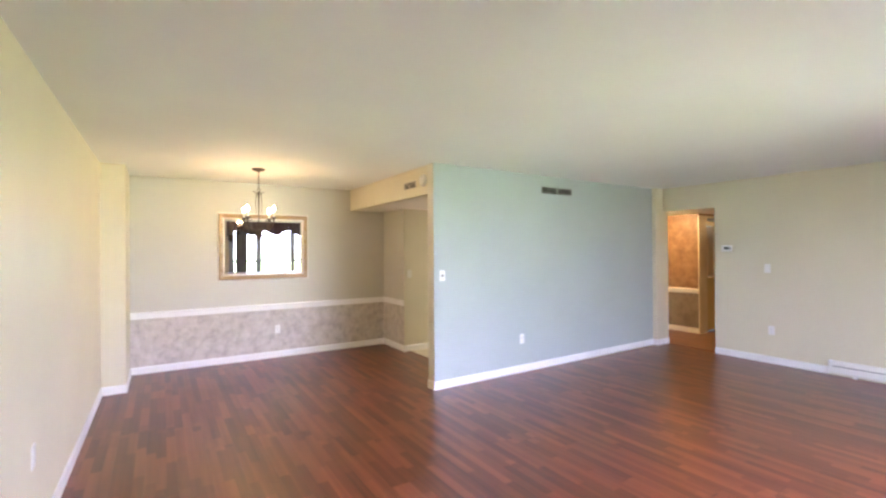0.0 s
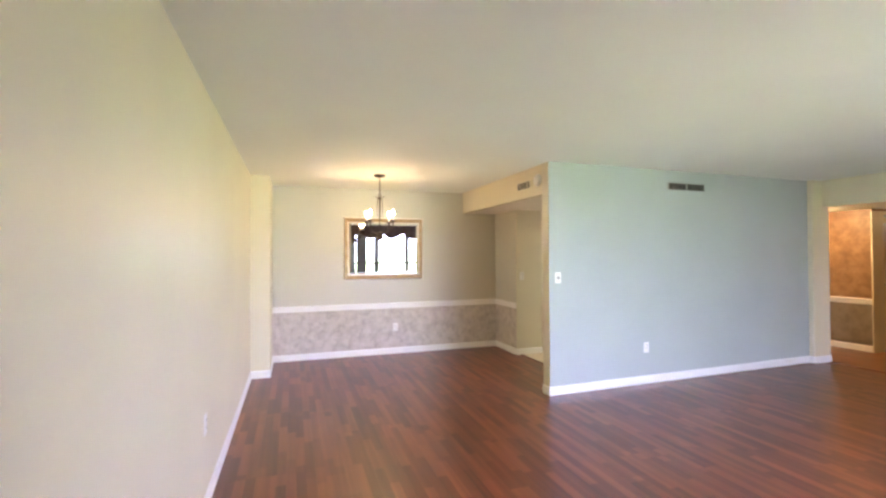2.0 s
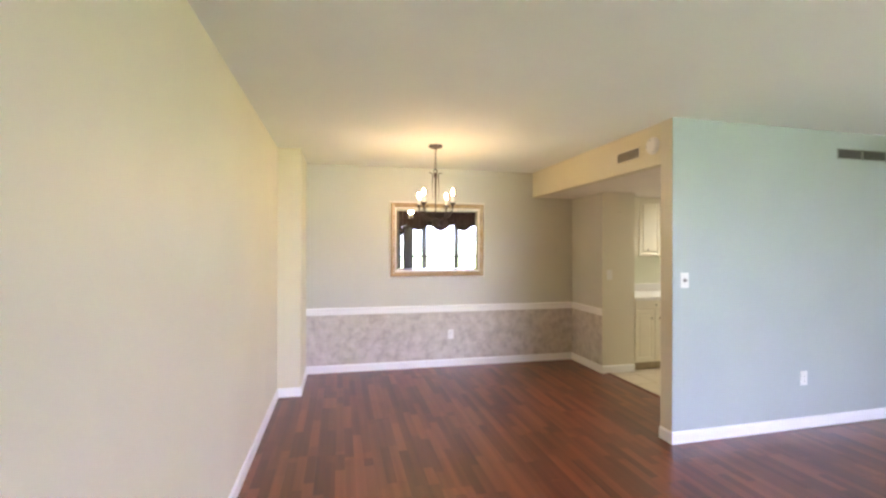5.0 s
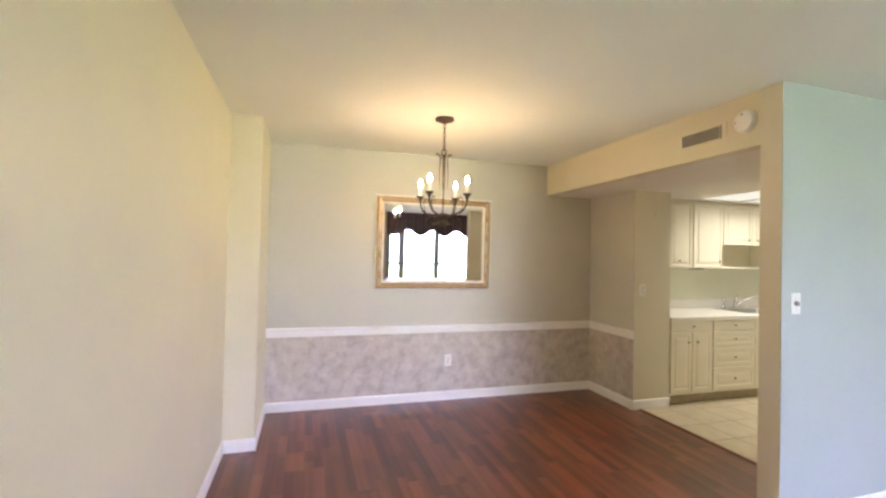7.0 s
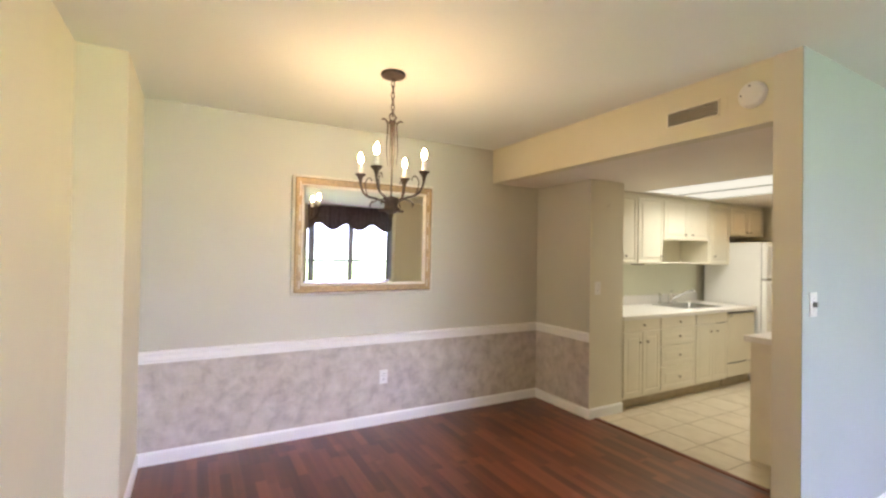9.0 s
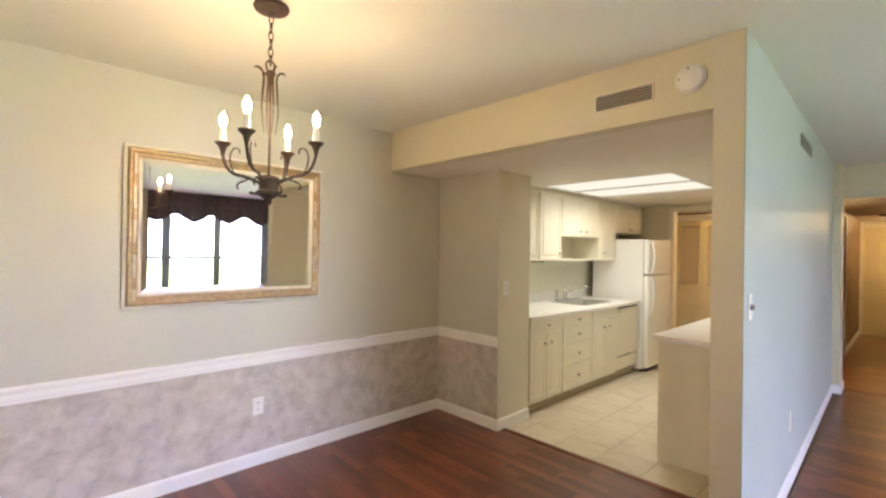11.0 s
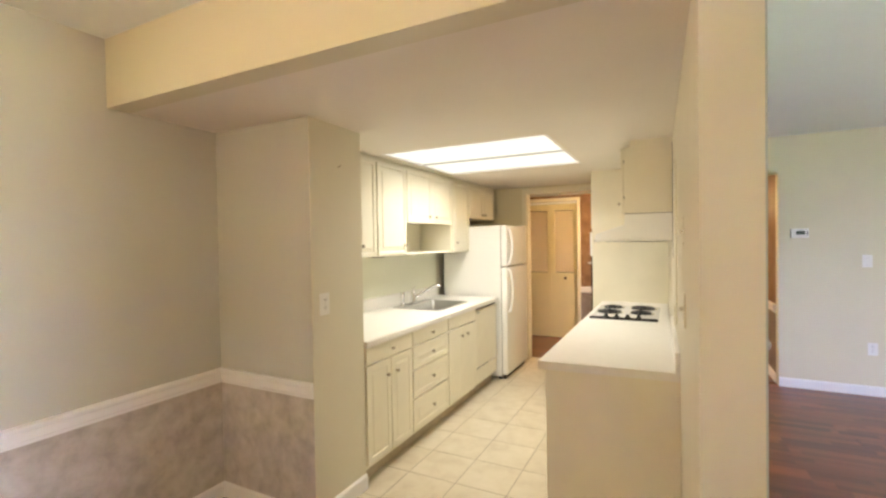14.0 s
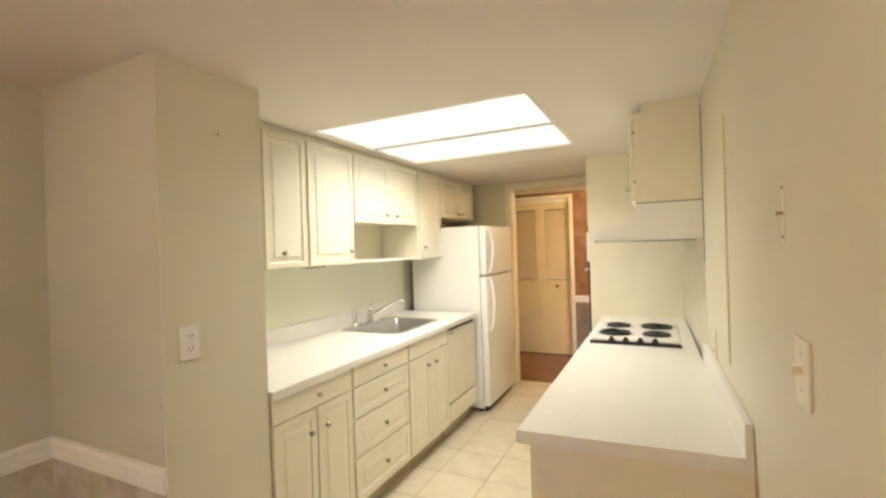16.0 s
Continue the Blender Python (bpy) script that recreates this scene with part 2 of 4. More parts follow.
def prism(plan, z0, z1):
    """An upright solid over a plan of (x, y) corners, counter-clockwise."""
    bm = bmesh.new()
    low, high = [[bm.verts.new((x, y, z)) for x, y in plan] for z in (z0, z1)]
    n = len(plan)
    for j in range(n):
        bm.faces.new((low[j], low[(j + 1) % n], high[(j + 1) % n], high[j]))
    bm.faces.new(low[::-1])
    bm.faces.new(high)
    return bm


def mesh_of(name, bm, mat, smooth=False):
    me = bpy.data.meshes.new(name)
    bm.to_mesh(me)
    bm.free()
    me.materials.append(mat)
    if smooth:
        me.shade_smooth()
        me.set_sharp_from_angle(angle=radians(38))
    return me


def part(name, bm, mat, parent, label="", smooth=False):
    ob = new(name, mesh_of(name, bm, mat, smooth))
    ob.parent = parent
    if label:
        ob["label"] = label
    return ob


def thing(name, at, label, category, group="", turn=0.0):
    ob = new(name)
    ob.matrix_world = pose(*at, 0, 0, turn)
    ob.empty_display_size = 0.1
    return tagged(ob, label, category, group)


def solid(name, bm, mat, label, category, kind="structure"):
    return tagged(new(name, mesh_of(name, bm, mat)), label, category, kind=kind)


# ---- walls and ceilings ----
T = 0.14
solid("wall_west", boxes((X_LEFT - T, Y_WIN - T, 0, X_LEFT, Y_DIN + T, Z_CEIL)), PAINT, "smooth cream painted living room wall", "wall")
solid("wall_west_jog", boxes((X_LEFT, Y_JOG, 0, X_JOG, Y_DIN, Z_CEIL)), PAINT, "cream painted wall jog beside the dining area", "wall")
solid("wall_north", boxes((X_LEFT, Y_DIN, 0, X_ALC, Y_DIN + T, Z_CEIL)), GREIGE, "greige painted end wall of the dining area", "wall")
solid("wall_kitchen", boxes((X_ALC, Y_DIN, 0, X_EAST2, Y_DIN + T, Z_CEIL)), PALEPAINT, "pale painted kitchen wall behind the cabinets", "wall")
solid("wall_alcove", boxes((X_ALC - 0.002, Y_STUB, 0.76, X_ALC, Y_DIN, Z_BULK)), GREIGE, "greige painted short wall of the dining area", "wall")
solid("wall_stub", boxes((X_ALC, Y_STUB, 0, X_STUB, Y_DIN, Z_BULK)), PALEPAINT, "pale painted wall stub between dining area and kitchen", "wall")
XP = X_BULK - 0.012
solid("wall_partition", prism([(XP, south(XP) + 0.004), (X_EAST, south(X_EAST) + 0.004), (X_EAST, north(X_EAST)), (XP, north(XP))], 0, Z_CEIL), PALEPAINT, "pale painted partition wall between living room and kitchen", "wall")
solid("wall_partition_face", prism([(XP, south(XP)), (7.09, south(7.09)), (7.09, south(7.09) + 0.004), (XP, south(XP) + 0.004)], 0, Z_CEIL), SAGE, "pale sage grey face of the partition", "wall")
solid("wall_pier", boxes((7.09, Y_PIER, 0, X_EAST, south(7.09) + 0.004, Z_CEIL)), PAINT, "narrow painted pier beside the hall doorway", "wall")
K0, K1, K2 = 5.53, 6.32, 2.05
solid("wall_east", boxes((X_EAST, Y_WIN, 0, X_EAST2, Y_HALL, Z_CEIL), (X_EAST, Y_HALL, 2.09, X_EAST2, Y_PIER, Z_CEIL), (X_EAST, Y_PIER, 0, X_EAST2, K0, Z_CEIL),
      (X_EAST, K0, K2, X_EAST2, K1, Z_CEIL), (X_EAST, K1, 0, X_EAST2, Y_DIN, Z_CEIL)), PAINT, "cream painted wall with two doorways to the hall", "wall")
W0, W1, WZ = 2.20, 5.12, 2.10
solid("wall_south", boxes((X_LEFT, Y_WIN - T, 0, W0, Y_WIN, Z_CEIL), (W1, Y_WIN - T, 0, X_EAST2, Y_WIN, Z_CEIL), (W0, Y_WIN - T, WZ, W1, Y_WIN, Z_CEIL)), PAINT, "painted wall around the sliding glass door", "wall")
solid("ceiling", boxes((X_LEFT - T, Y_WIN - T, Z_CEIL, X_EAST2, Y_DIN + T, Z_CEIL + 0.12)), CEILING, "smooth off-white living room ceiling", "ceiling")
L0, L1, M0, M1 = 4.64, 5.84, 5.41, 6.64
solid("bulkhead", boxes((X_BULK, Y_PART2 + 0.001, Z_BULK, X_BULK + 0.1, Y_DIN, Z_CEIL)), PAINT, "cream painted bulkhead over the kitchen opening", "bulkhead")
solid("ceiling_2", boxes((X_BULK + 0.1, Y_PART2, Z_BULK, L0, Y_DIN, Z_CEIL), (L1, Y_PART2, Z_BULK, X_EAST, Y_DIN, Z_CEIL), (L0, Y_PART2, Z_BULK, L1, M0, Z_CEIL),
      (L0, M1, Z_BULK, L1, Y_DIN, Z_CEIL), (L0, M0, Z_BULK + 0.16, L1, M1, Z_CEIL)), KITCHEN_CEILING, "lowered kitchen ceiling with a recessed light panel", "ceiling")
solid("floor", boxes((X_LEFT - T, Y_WIN - T, -0.15, X_END + 0.8, Y_DIN + T, -0.012)), material("subfloor", (0.2, 0.12, 0.08), 0.8), "subfloor under boards and tiles", "floor")
# hall
solid("wall_hall_south", boxes((X_EAST2, Y_HALL - 0.12, 0, X_END, Y_HALL, Z_BULK)), HALLPAPER, "brown mottled wallpaper on the hall wall", "wall")
solid("wall_hall_far", boxes((X_FAR, Y_CORR, 0, X_FAR + 0.12, 5.955, Z_BULK), (X_FAR, 5.955, 2.04, X_FAR + 0.12, 7.0, Z_BULK), (X_FAR, 7.0, 0, X_FAR + 0.12, Y_DIN + T, Z_BULK)), HALLPAPER, "brown mottled wallpaper beside the closet", "wall")
solid("wall_hall_corridor", boxes((X_FAR + 0.12, Y_CORR, 0, 8.86, Y_CORR + 0.12, Z_BULK), (9.62, Y_CORR, 0, X_END, Y_CORR + 0.12, Z_BULK), (8.86, Y_CORR, 2.04, 9.62, Y_CORR + 0.12, Z_BULK)), HALLPAPER, "wallpapered corridor wall with closet door", "wall")
solid("wall_hall_end", boxes((X_END + 0.05, Y_HALL - 0.12, 0, X_END + 0.15, Y_CORR + 0.12, Z_BULK)), PAINT, "painted end wall of the corridor", "wall")
solid("wall_hall_north", boxes((X_EAST2, Y_DIN, 0, X_FAR + 0.8, Y_DIN + T, Z_BULK)), HALLPAPER, "wallpapered end wall of the hall", "wall")
solid("ceiling_3", boxes((X_EAST2, Y_HALL - 0.12, Z_BULK, X_END + 0.15, Y_DIN + T, Z_BULK + 0.1)), CEILING, "low painted hall ceiling", "ceiling")


def tube(bm, pts, radius, sides=8, cap=True):
    """A round bar along points; radius may be one number or one for each point."""
    pts = [Vector(p) for p in pts]
    radii = radius if isinstance(radius, (list, tuple)) else [radius] * len(pts)
    rings, side = [], None
    for k, p in enumerate(pts):
        way = (pts[min(k + 1, len(pts) - 1)] - pts[max(k - 1, 0)]).normalized()
        if side is None:
            side = way.orthogonal().normalized()
        side = (side - way * side.dot(way)).normalized()
        up = way.cross(side)
        rings.append([bm.verts.new(p + radii[k] * (side * math.cos(a) + up * math.sin(a))) for a in (2 * math.pi * j / sides for j in range(sides))])
    for a, b in zip(rings, rings[1:]):
        for j in range(sides):
            bm.faces.new((a[j], a[(j + 1) % sides], b[(j + 1) % sides], b[j]))
    if cap:
        bm.faces.new(rings[0][::-1])
        bm.faces.new(rings[-1])
    return bm


def lathe(profile, sides=20, axis="Z", at=(0, 0, 0)):
    """A turned solid from (radius, height) rows."""
    bm = bmesh.new()
    rings = []
    for r, h in profile:
        ring = []
        for j in range(sides):
            a = 2 * math.pi * j / sides
            u, v = max(r, 0.0004) * math.cos(a), max(r, 0.0004) * math.sin(a)
            p = {"Z": (u, v, h), "Y": (u, h, v), "X": (h, u, v)}[axis]
            ring.append(bm.verts.new((p[0] + at[0], p[1] + at[1], p[2] + at[2])))
        rings.append(ring)
    for a, b in zip(rings, rings[1:]):
        for j in range(sides):
            bm.faces.new((a[j], a[(j + 1) % sides], b[(j + 1) % sides], b[j]))
    bm.faces.new(rings[0][::-1])
    bm.faces.new(rings[-1])
    bmesh.ops.recalc_face_normals(bm, faces=bm.faces[:])
    return bm


def curve_points(ctrl, steps=8):
    """A smooth line through control points."""
    pts = [Vector(p) for p in ctrl]
    ext = [2 * pts[0] - pts[1], *pts, 2 * pts[-1] - pts[-2]]
    out = []
    for k in range(1, len(ext) - 2):
        a, b, c, d = ext[k - 1:k + 3]
        for s in range(steps):
            t = s / steps
            out.append(0.5 * (2 * b + (c - a) * t + (2 * a - 5 * b + 4 * c - d) * t * t + (3 * b - a - 3 * c + d) * t ** 3))
    return out + [pts[-1]]


def run_profile(profile, a, b, out, up=(0, 0, 1)):
    """A moulding: rows of (out, up) carried from a to b."""
    bm = bmesh.new()
    a, b, out, up = Vector(a), Vector(b), Vector(out), Vector(up)
    rows = [[bm.verts.new(p + out * o + up * h) for o, h in profile] for p in (a, b)]
    n = len(profile)
    for j in range(n):
        bm.faces.new((rows[0][j], rows[0][(j + 1) % n], rows[1][(j + 1) % n], rows[1][j]))
    bm.faces.new(rows[0][::-1])
    bm.faces.new(rows[1])
    bmesh.ops.recalc_face_normals(bm, faces=bm.faces[:])
    return bm


# ---- trim ----
BASE = [(0, 0.002), (0.013, 0.002), (0.013, 0.076), (0.009, 0.086), (0.004, 0.092), (0, 0.092)]
CHAIR = [(0, -0.018), (0.011, -0.018), (0.011, -0.004), (0.017, 0.003), (0.017, 0.034), (0.025, 0.044), (0.028, 0.058), (0.021, 0.066), (0, 0.066)]
N, S, E, W = (0, 1, 0), (0, -1, 0), (1, 0, 0), (-1, 0, 0)
baseboards = [((X_LEFT, Y_WIN, 0), (X_LEFT, Y_JOG, 0), E), ((X_LEFT, Y_JOG, 0), (X_JOG + 0.013, Y_JOG, 0), S), ((X_JOG, Y_JOG, 0), (X_JOG, Y_DIN, 0), E),
              ((X_JOG, Y_DIN, 0), (X_ALC, Y_DIN, 0), S), ((X_ALC, Y_DIN, 0), (X_ALC, Y_STUB - 0.013, 0), W), ((X_ALC, Y_STUB, 0), (X_STUB, Y_STUB, 0), S),
              ((3.038, Y_PART, 0), (7.09, south(7.09), 0), S), ((3.038, Y_PART - 0.013, 0), (3.038, Y_PART2, 0), W), ((7.09, south(7.09), 0), (7.09, Y_PIER - 0.013, 0), W),
              ((7.09, Y_PIER, 0), (X_EAST2, Y_PIER, 0), S), ((X_EAST, Y_HALL, 0), (X_EAST, 2.52, 0), W), ((X_EAST, 0.2, 0), (X_EAST, Y_WIN, 0), W),
              ((3.04, Y_PART2, 0), (4.07, north(4.07), 0), N), ((X_EAST2, Y_HALL, 0), (X_END, Y_HALL, 0), N), ((X_FAR, Y_CORR, 0), (X_FAR, 5.91, 0), W),
              ((X_LEFT, Y_WIN, 0), (W0 - 0.05, Y_WIN, 0), N), ((W1 + 0.05, Y_WIN, 0), (X_EAST, Y_WIN, 0), N), ((9.68, Y_CORR, 0), (X_END, Y_CORR, 0), S)]
for a, b, out in baseboards:
    solid("baseboard", run_profile(BASE, a, b, out), TRIM, "white painted wooden baseboard along the wall", "baseboard")
for a, b, out in [((X_JOG, Y_DIN, 0.695), (X_ALC, Y_DIN, 0.695), S), ((X_ALC, Y_DIN, 0.695), (X_ALC, Y_STUB, 0.695), W),
                  ((X_EAST2, Y_HALL, 0.72), (X_END, Y_HALL, 0.72), N), ((X_FAR, Y_CORR, 0.72), (X_FAR, 5.91, 0.72), W)]:
    solid("chair_rail", run_profile(CHAIR, a, b, out), TRIM, "white moulded chair rail on the wall", "chair rail")
solid("wallpaper_dado", boxes((X_JOG, Y_DIN - 0.003, 0.086, X_ALC, Y_DIN, 0.68)), DADO, "mottled taupe wallpaper below the chair rail", "wallpaper")
solid("wallpaper_dado_return", boxes((X_ALC - 0.003, Y_STUB, 0.086, X_ALC, Y_DIN - 0.003, 0.68)), DADO, "mottled taupe wallpaper on the short dining wall", "wallpaper")
solid("wallpaper_dado_hall", boxes((X_FAR - 0.003, Y_CORR, 0.086, X_FAR, 5.91, 0.704)), HALLDADO, "grey brown wallpaper under the hall chair rail", "wallpaper")
solid("wallpaper_dado_corridor", boxes((X_EAST2, Y_HALL, 0.086, X_END, Y_HALL + 0.003, 0.704)), HALLDADO, "grey brown wallpaper under the corridor chair rail", "wallpaper")
solid("corner_bead", boxes((X_ALC - 0.004, Y_STUB - 0.003, 0.086, X_ALC + 0.02, Y_STUB + 0.0, Z_BULK)), PALEPAINT, "pale corner bead on the wall stub", "trim")
# casings round the kitchen doorway and hall doors
for x, face in ((X_EAST, -1), (X_EAST2, 1)):
    d = 0.016 * face
    solid("door_casing", boxes((x, K1, 0, x + d, K1 + 0.055, K2 + 0.055), (x, K0 - 0.055, 0, x + d, K0, K2 + 0.055), (x, K0, K2, x + d, K1, K2 + 0.055)), CREAM, "cream painted casing round the kitchen doorway", "trim")
solid("door_jamb", boxes((X_EAST, K1 - 0.012, 0, X_EAST2, K1, K2), (X_EAST, K0, 0, X_EAST2, K0 + 0.012, K2), (X_EAST, K0 + 0.012, K2 - 0.012, X_EAST2, K1 - 0.012, K2)), CREAM, "cream painted lining of the kitchen doorway", "trim")
solid("hall_jamb", boxes((X_EAST + 0.001, Y_HALL, 0.086, X_EAST2, Y_HALL + 0.002, 2.088)), PAINT, "painted side of the hall doorway", "trim")


# ---- wall fittings ----
def wall_plate(name, at, out_turn, label, category, kind, group="", mat=PLASTIC):
    """A cover plate; kind: outlet, switch or blank. Local -y is away from the wall."""
    ob = thing(name, at, label, category, group, out_turn)
    part("cover_plate", boxes((-0.036, -0.006, -0.058, 0.036, 0, 0.058), bevel=0.002), mat, ob)
    if kind == "outlet":
        for z in (-0.021, 0.021):
            face = part("receptacle", lathe([(0.016, 0), (0.0165, -0.002), (0.014, -0.003)], 16, "Y", (0, -0.006, z)), PLASTIC, ob)
            part("slot", boxes((-0.008, -0.0096, z - 0.001, -0.0055, -0.0086, z + 0.008), (0.0055, -0.0096, z - 0.001, 0.008, -0.0086, z + 0.008), (-0.002, -0.0096, z - 0.009, 0.002, -0.0086, z - 0.005)), DARK, face, "dark contact slots")
    if kind == "dimmer":
        part("dimmer_knob", lathe([(0.015, 0), (0.015, -0.004), (0.0125, -0.006), (0.0115, -0.014), (0.009, -0.016), (0.0, -0.016)], 20, "Y", (0, -0.006, 0)), GREYMETAL, ob, "round grey dimmer knob", True)
    if kind == "switch":
        part("toggle", boxes((-0.005, -0.020, -0.004, 0.005, -0.006, 0.012), bevel=0.002), mat, ob)
    for z in ((0,) if kind == "outlet" else (-0.03, 0.03)):
        part("screw", lathe([(0.003, 0), (0.003, -0.001)], 8, "Y", (0, -0.006, z)), STEEL, ob)
    return ob


wall_plate("wall_outlet", (1.957, Y_DIN - 0.003, 0.398), 0, "white double power outlet on the mottled wallpaper", "outlet", "outlet", "power outlets")
wall_plate("wall_outlet", (4.306, south(4.306), 0.41), LEAN, "white double power outlet on the partition wall", "outlet", "outlet", "power outlets")
wall_plate("wall_outlet", (X_LEFT, 3.36, 0.50), 90, "white double power outlet on the cream wall", "outlet", "outlet", "power outlets")
wall_plate("wall_outlet", (X_EAST, 3.10, 0.43), -90, "white double power outlet above the baseboard", "outlet", "outlet", "power outlets")
wall_plate("wall_outlet", (3.704, Y_STUB, 1.155), 0, "white double power outlet on the wall stub", "outlet", "outlet", "power outlets")
wall_plate("wall_outlet", (4.80, north(4.80), 1.03), 180 + LEAN, "cream double power outlet above the worktop", "outlet", "outlet", "power outlets", CREAM)
wall_plate("light_switch", (3.142, south(3.142), 1.225), LEAN, "white dimmer switch with a round grey knob near the wall end", "switch", "dimmer", "light switches")
wall_plate("light_switch", (X_EAST, 3.14, 1.235), -90, "white toggle light switch beside the thermostat", "switch", "switch", "light switches")
wall_plate("light_switch", (3.645, north(3.645), 1.225), 180 + LEAN, "cream toggle light switch on the kitchen wall", "switch", "switch", "light switches", CREAM)
wall_plate("light_switch", (8.3, Y_HALL, 1.25), 180, "white toggle light switch on brown wallpaper", "switch", "switch", "light switches")

thermo = thing("thermostat", (X_EAST, 3.62, 1.50), "white digital thermostat with a grey display", "thermostat", turn=-90)
part("housing", boxes((-0.085, -0.022, -0.045, 0.055, 0, 0.045), bevel=0.006), PLASTIC, thermo)
part("display", boxes((-0.045, -0.0235, -0.012, 0.025, -0.021, 0.022)), LCD, thermo, "grey display")
part("button", boxes((0.035, -0.025, -0.02, 0.047, -0.021, 0.02), bevel=0.002), GREYMETAL, thermo)

BRASS = material("tarnished brass", (0.34, 0.26, 0.13), 0.45, 0.8, vary=0.2, scale=60)
hook = thing("wall_bracket", (3.757, north(3.757), 1.50), "old cream wall bracket with a brass screw", "bracket", turn=180 + LEAN)
part("back_plate", boxes((-0.012, -0.0005, -0.058, 0.012, 0, 0.058)), CREAM, hook)
part("peg", lathe([(0.004, 0), (0.003, -0.006), (0.0055, -0.008), (0.004, -0.011)], 10, "Y", (0, 0, 0.0)), BRASS, hook, "tarnished brass peg")
for z in (-0.045, 0.05):
    part("screw", lathe([(0.0035, 0), (0.0035, -0.002)], 8, "Y", (0, 0, z)), BRASS, hook)
solid("wall_batten", boxes((4.43, north(4.43) - 0.002, 1.04, 4.462, north(4.462) + 0.005, 1.86), bevel=0.001), PAINT, "narrow painted batten on the kitchen wall", "trim")
nail = thing("wall_hook", (3.833, Y_STUB, 1.896), "small brass hook screwed into the wall", "hook")
part("hook_pin", tube(bmesh.new(), [(0, 0, 0), (0, -0.015, 0), (0, -0.018, 0.008)], 0.0025, 6), BRASS, nail)


def grille(name, at, turn, width, height, slats, label, mat, back):
    ob = thing(name, at, label, "vent", "", turn)
    w, h, f = width / 2, height / 2, 0.008
    part("frame", boxes((-w, -0.008, h - f, w, 0, h), (-w, -0.008, -h, w, 0, -h + f), (-w, -0.008, -h + f, -w + f, 0, h - f), (w - f, -0.008, -h + f, w, 0, h - f), bevel=0.0015), mat, ob)
    # no duct is built: this flat plate carries its shade as colour
    part("backing", boxes((-w + f, -0.0015, -h + f, w - f, 0, h - f)), back, ob, "near-black plate painting the duct's shade")
    pitch = (height - 2 * f) / slats
    for k in range(slats):
        bm = bmesh.new()
        z = -h + f + pitch * (k + 0.5)
        bmesh.ops.create_cube(bm, size=1.0, matrix=Matrix.LocRotScale((0, -0.0045, z), Euler((radians(12), 0, 0)), (width - 2 * f, 0.006, pitch * 0.23)))
        part("slat", bm, mat, ob)
    return ob


grille("air_vent", (X_BULK, 5.10, 2.267), -90, 0.315, 0.095, 6, "painted air vent with dark horizontal slots", CREAM, DARK)
for x in (4.80, 5.085):
    grille("air_vent", (x, south(x), 2.262), LEAN, 0.275, 0.085, 5, "grey metal air vent high on the partition wall", GREYMETAL, DARK)
cover = thing("cover_plate", (X_BULK, 4.915, 2.275), "small painted blank cover plate on the bulkhead", "plate", turn=-90)
part("plate", boxes((-0.012, -0.004, -0.045, 0.012, 0, 0.045), bevel=0.0015), PAINT, cover)

smoke = thing("smoke_detector", (X_BULK, 4.775, 2.282), "round white smoke detector on the bulkhead", "smoke detector", turn=-90)
part("base_ring", lathe([(0.068, 0), (0.068, -0.012), (0.064, -0.015)], 28, "Y"), PLASTIC, smoke)
part("cover", lathe([(0.062, -0.014), (0.060, -0.028), (0.050, -0.036), (0.0, -0.038)], 28, "Y"), PLASTIC, smoke, smooth=True)
part("test_button", lathe([(0.006, -0.034), (0.006, -0.040)], 12, "Y", (0.0, 0, 0.040)), GREYMETAL, smoke)
part("indicator", lathe([(0.004, -0.034), (0.004, -0.039)], 10, "Y", (-0.042, 0, -0.002)), DARK, smoke)

heater = thing("baseboard_heater", (X_EAST, 1.36, 0), "long white metal baseboard heater on the wall", "heater", turn=-90)
h = [(-0.0, 0.03), (-0.055, 0.03), (-0.062, 0.045), (-0.062, 0.115), (-0.05, 0.150), (-0.012, 0.172), (0, 0.172)]
part("housing", run_profile([(-o, z) for o, z in h], (-1.12, 0, 0), (1.12, 0, 0), (0, -1, 0)), ENAMEL, heater)
for x in (-1.14, 1.12):
    part("end_cap", boxes((x, -0.068, 0.02, x + 0.02, 0, 0.176), bevel=0.003), ENAMEL, heater)
part("grille_slot", boxes((-1.1, -0.0645, 0.112, 1.1, -0.058, 0.119)), DARK, heater, "dark air slot")
for x in (-0.9, 0.0, 0.9):
    part("foot", boxes((x - 0.02, -0.05, 0.0, x + 0.02, -0.005, 0.031)), ENAMEL, heater)

# ---- framed mirror ----
MX0, MX1, MZ0, MZ1 = 1.195, 2.385, 1.110, 2.025
mirror = thing("wall_mirror", ((MX0 + MX1) / 2, Y_DIN, MZ0), "large wall mirror in an antique gilt frame", "mirror")
mirror.matrix_world = pose((MX0 + MX1) / 2, Y_DIN, MZ0, 0.55, 0, 0)  # hung leaning slightly forward
mw, mh = (MX1 - MX0) / 2, MZ1 - MZ0


def frame_ring(profile, w, h):
    """A mitred frame: profile rows of (inwards, out of the wall)."""
    bm = bmesh.new()
    corners = [(-w, 0, 1, 1), (w, 0, -1, 1), (w, h, -1, -1), (-w, h, 1, -1)]
    rings = [[bm.verts.new((x + sx * i, -o, z + sz * i)) for i, o in profile] for x, z, sx, sz in corners]
    n = len(profile)
    for a in range(4):
        for j in range(n):
            bm.faces.new((rings[a][j], rings[a][(j + 1) % n], rings[(a + 1) % 4][(j + 1) % n], rings[(a + 1) % 4][j]))
    bmesh.ops.recalc_face_normals(bm, faces=bm.faces[:])
    return bm


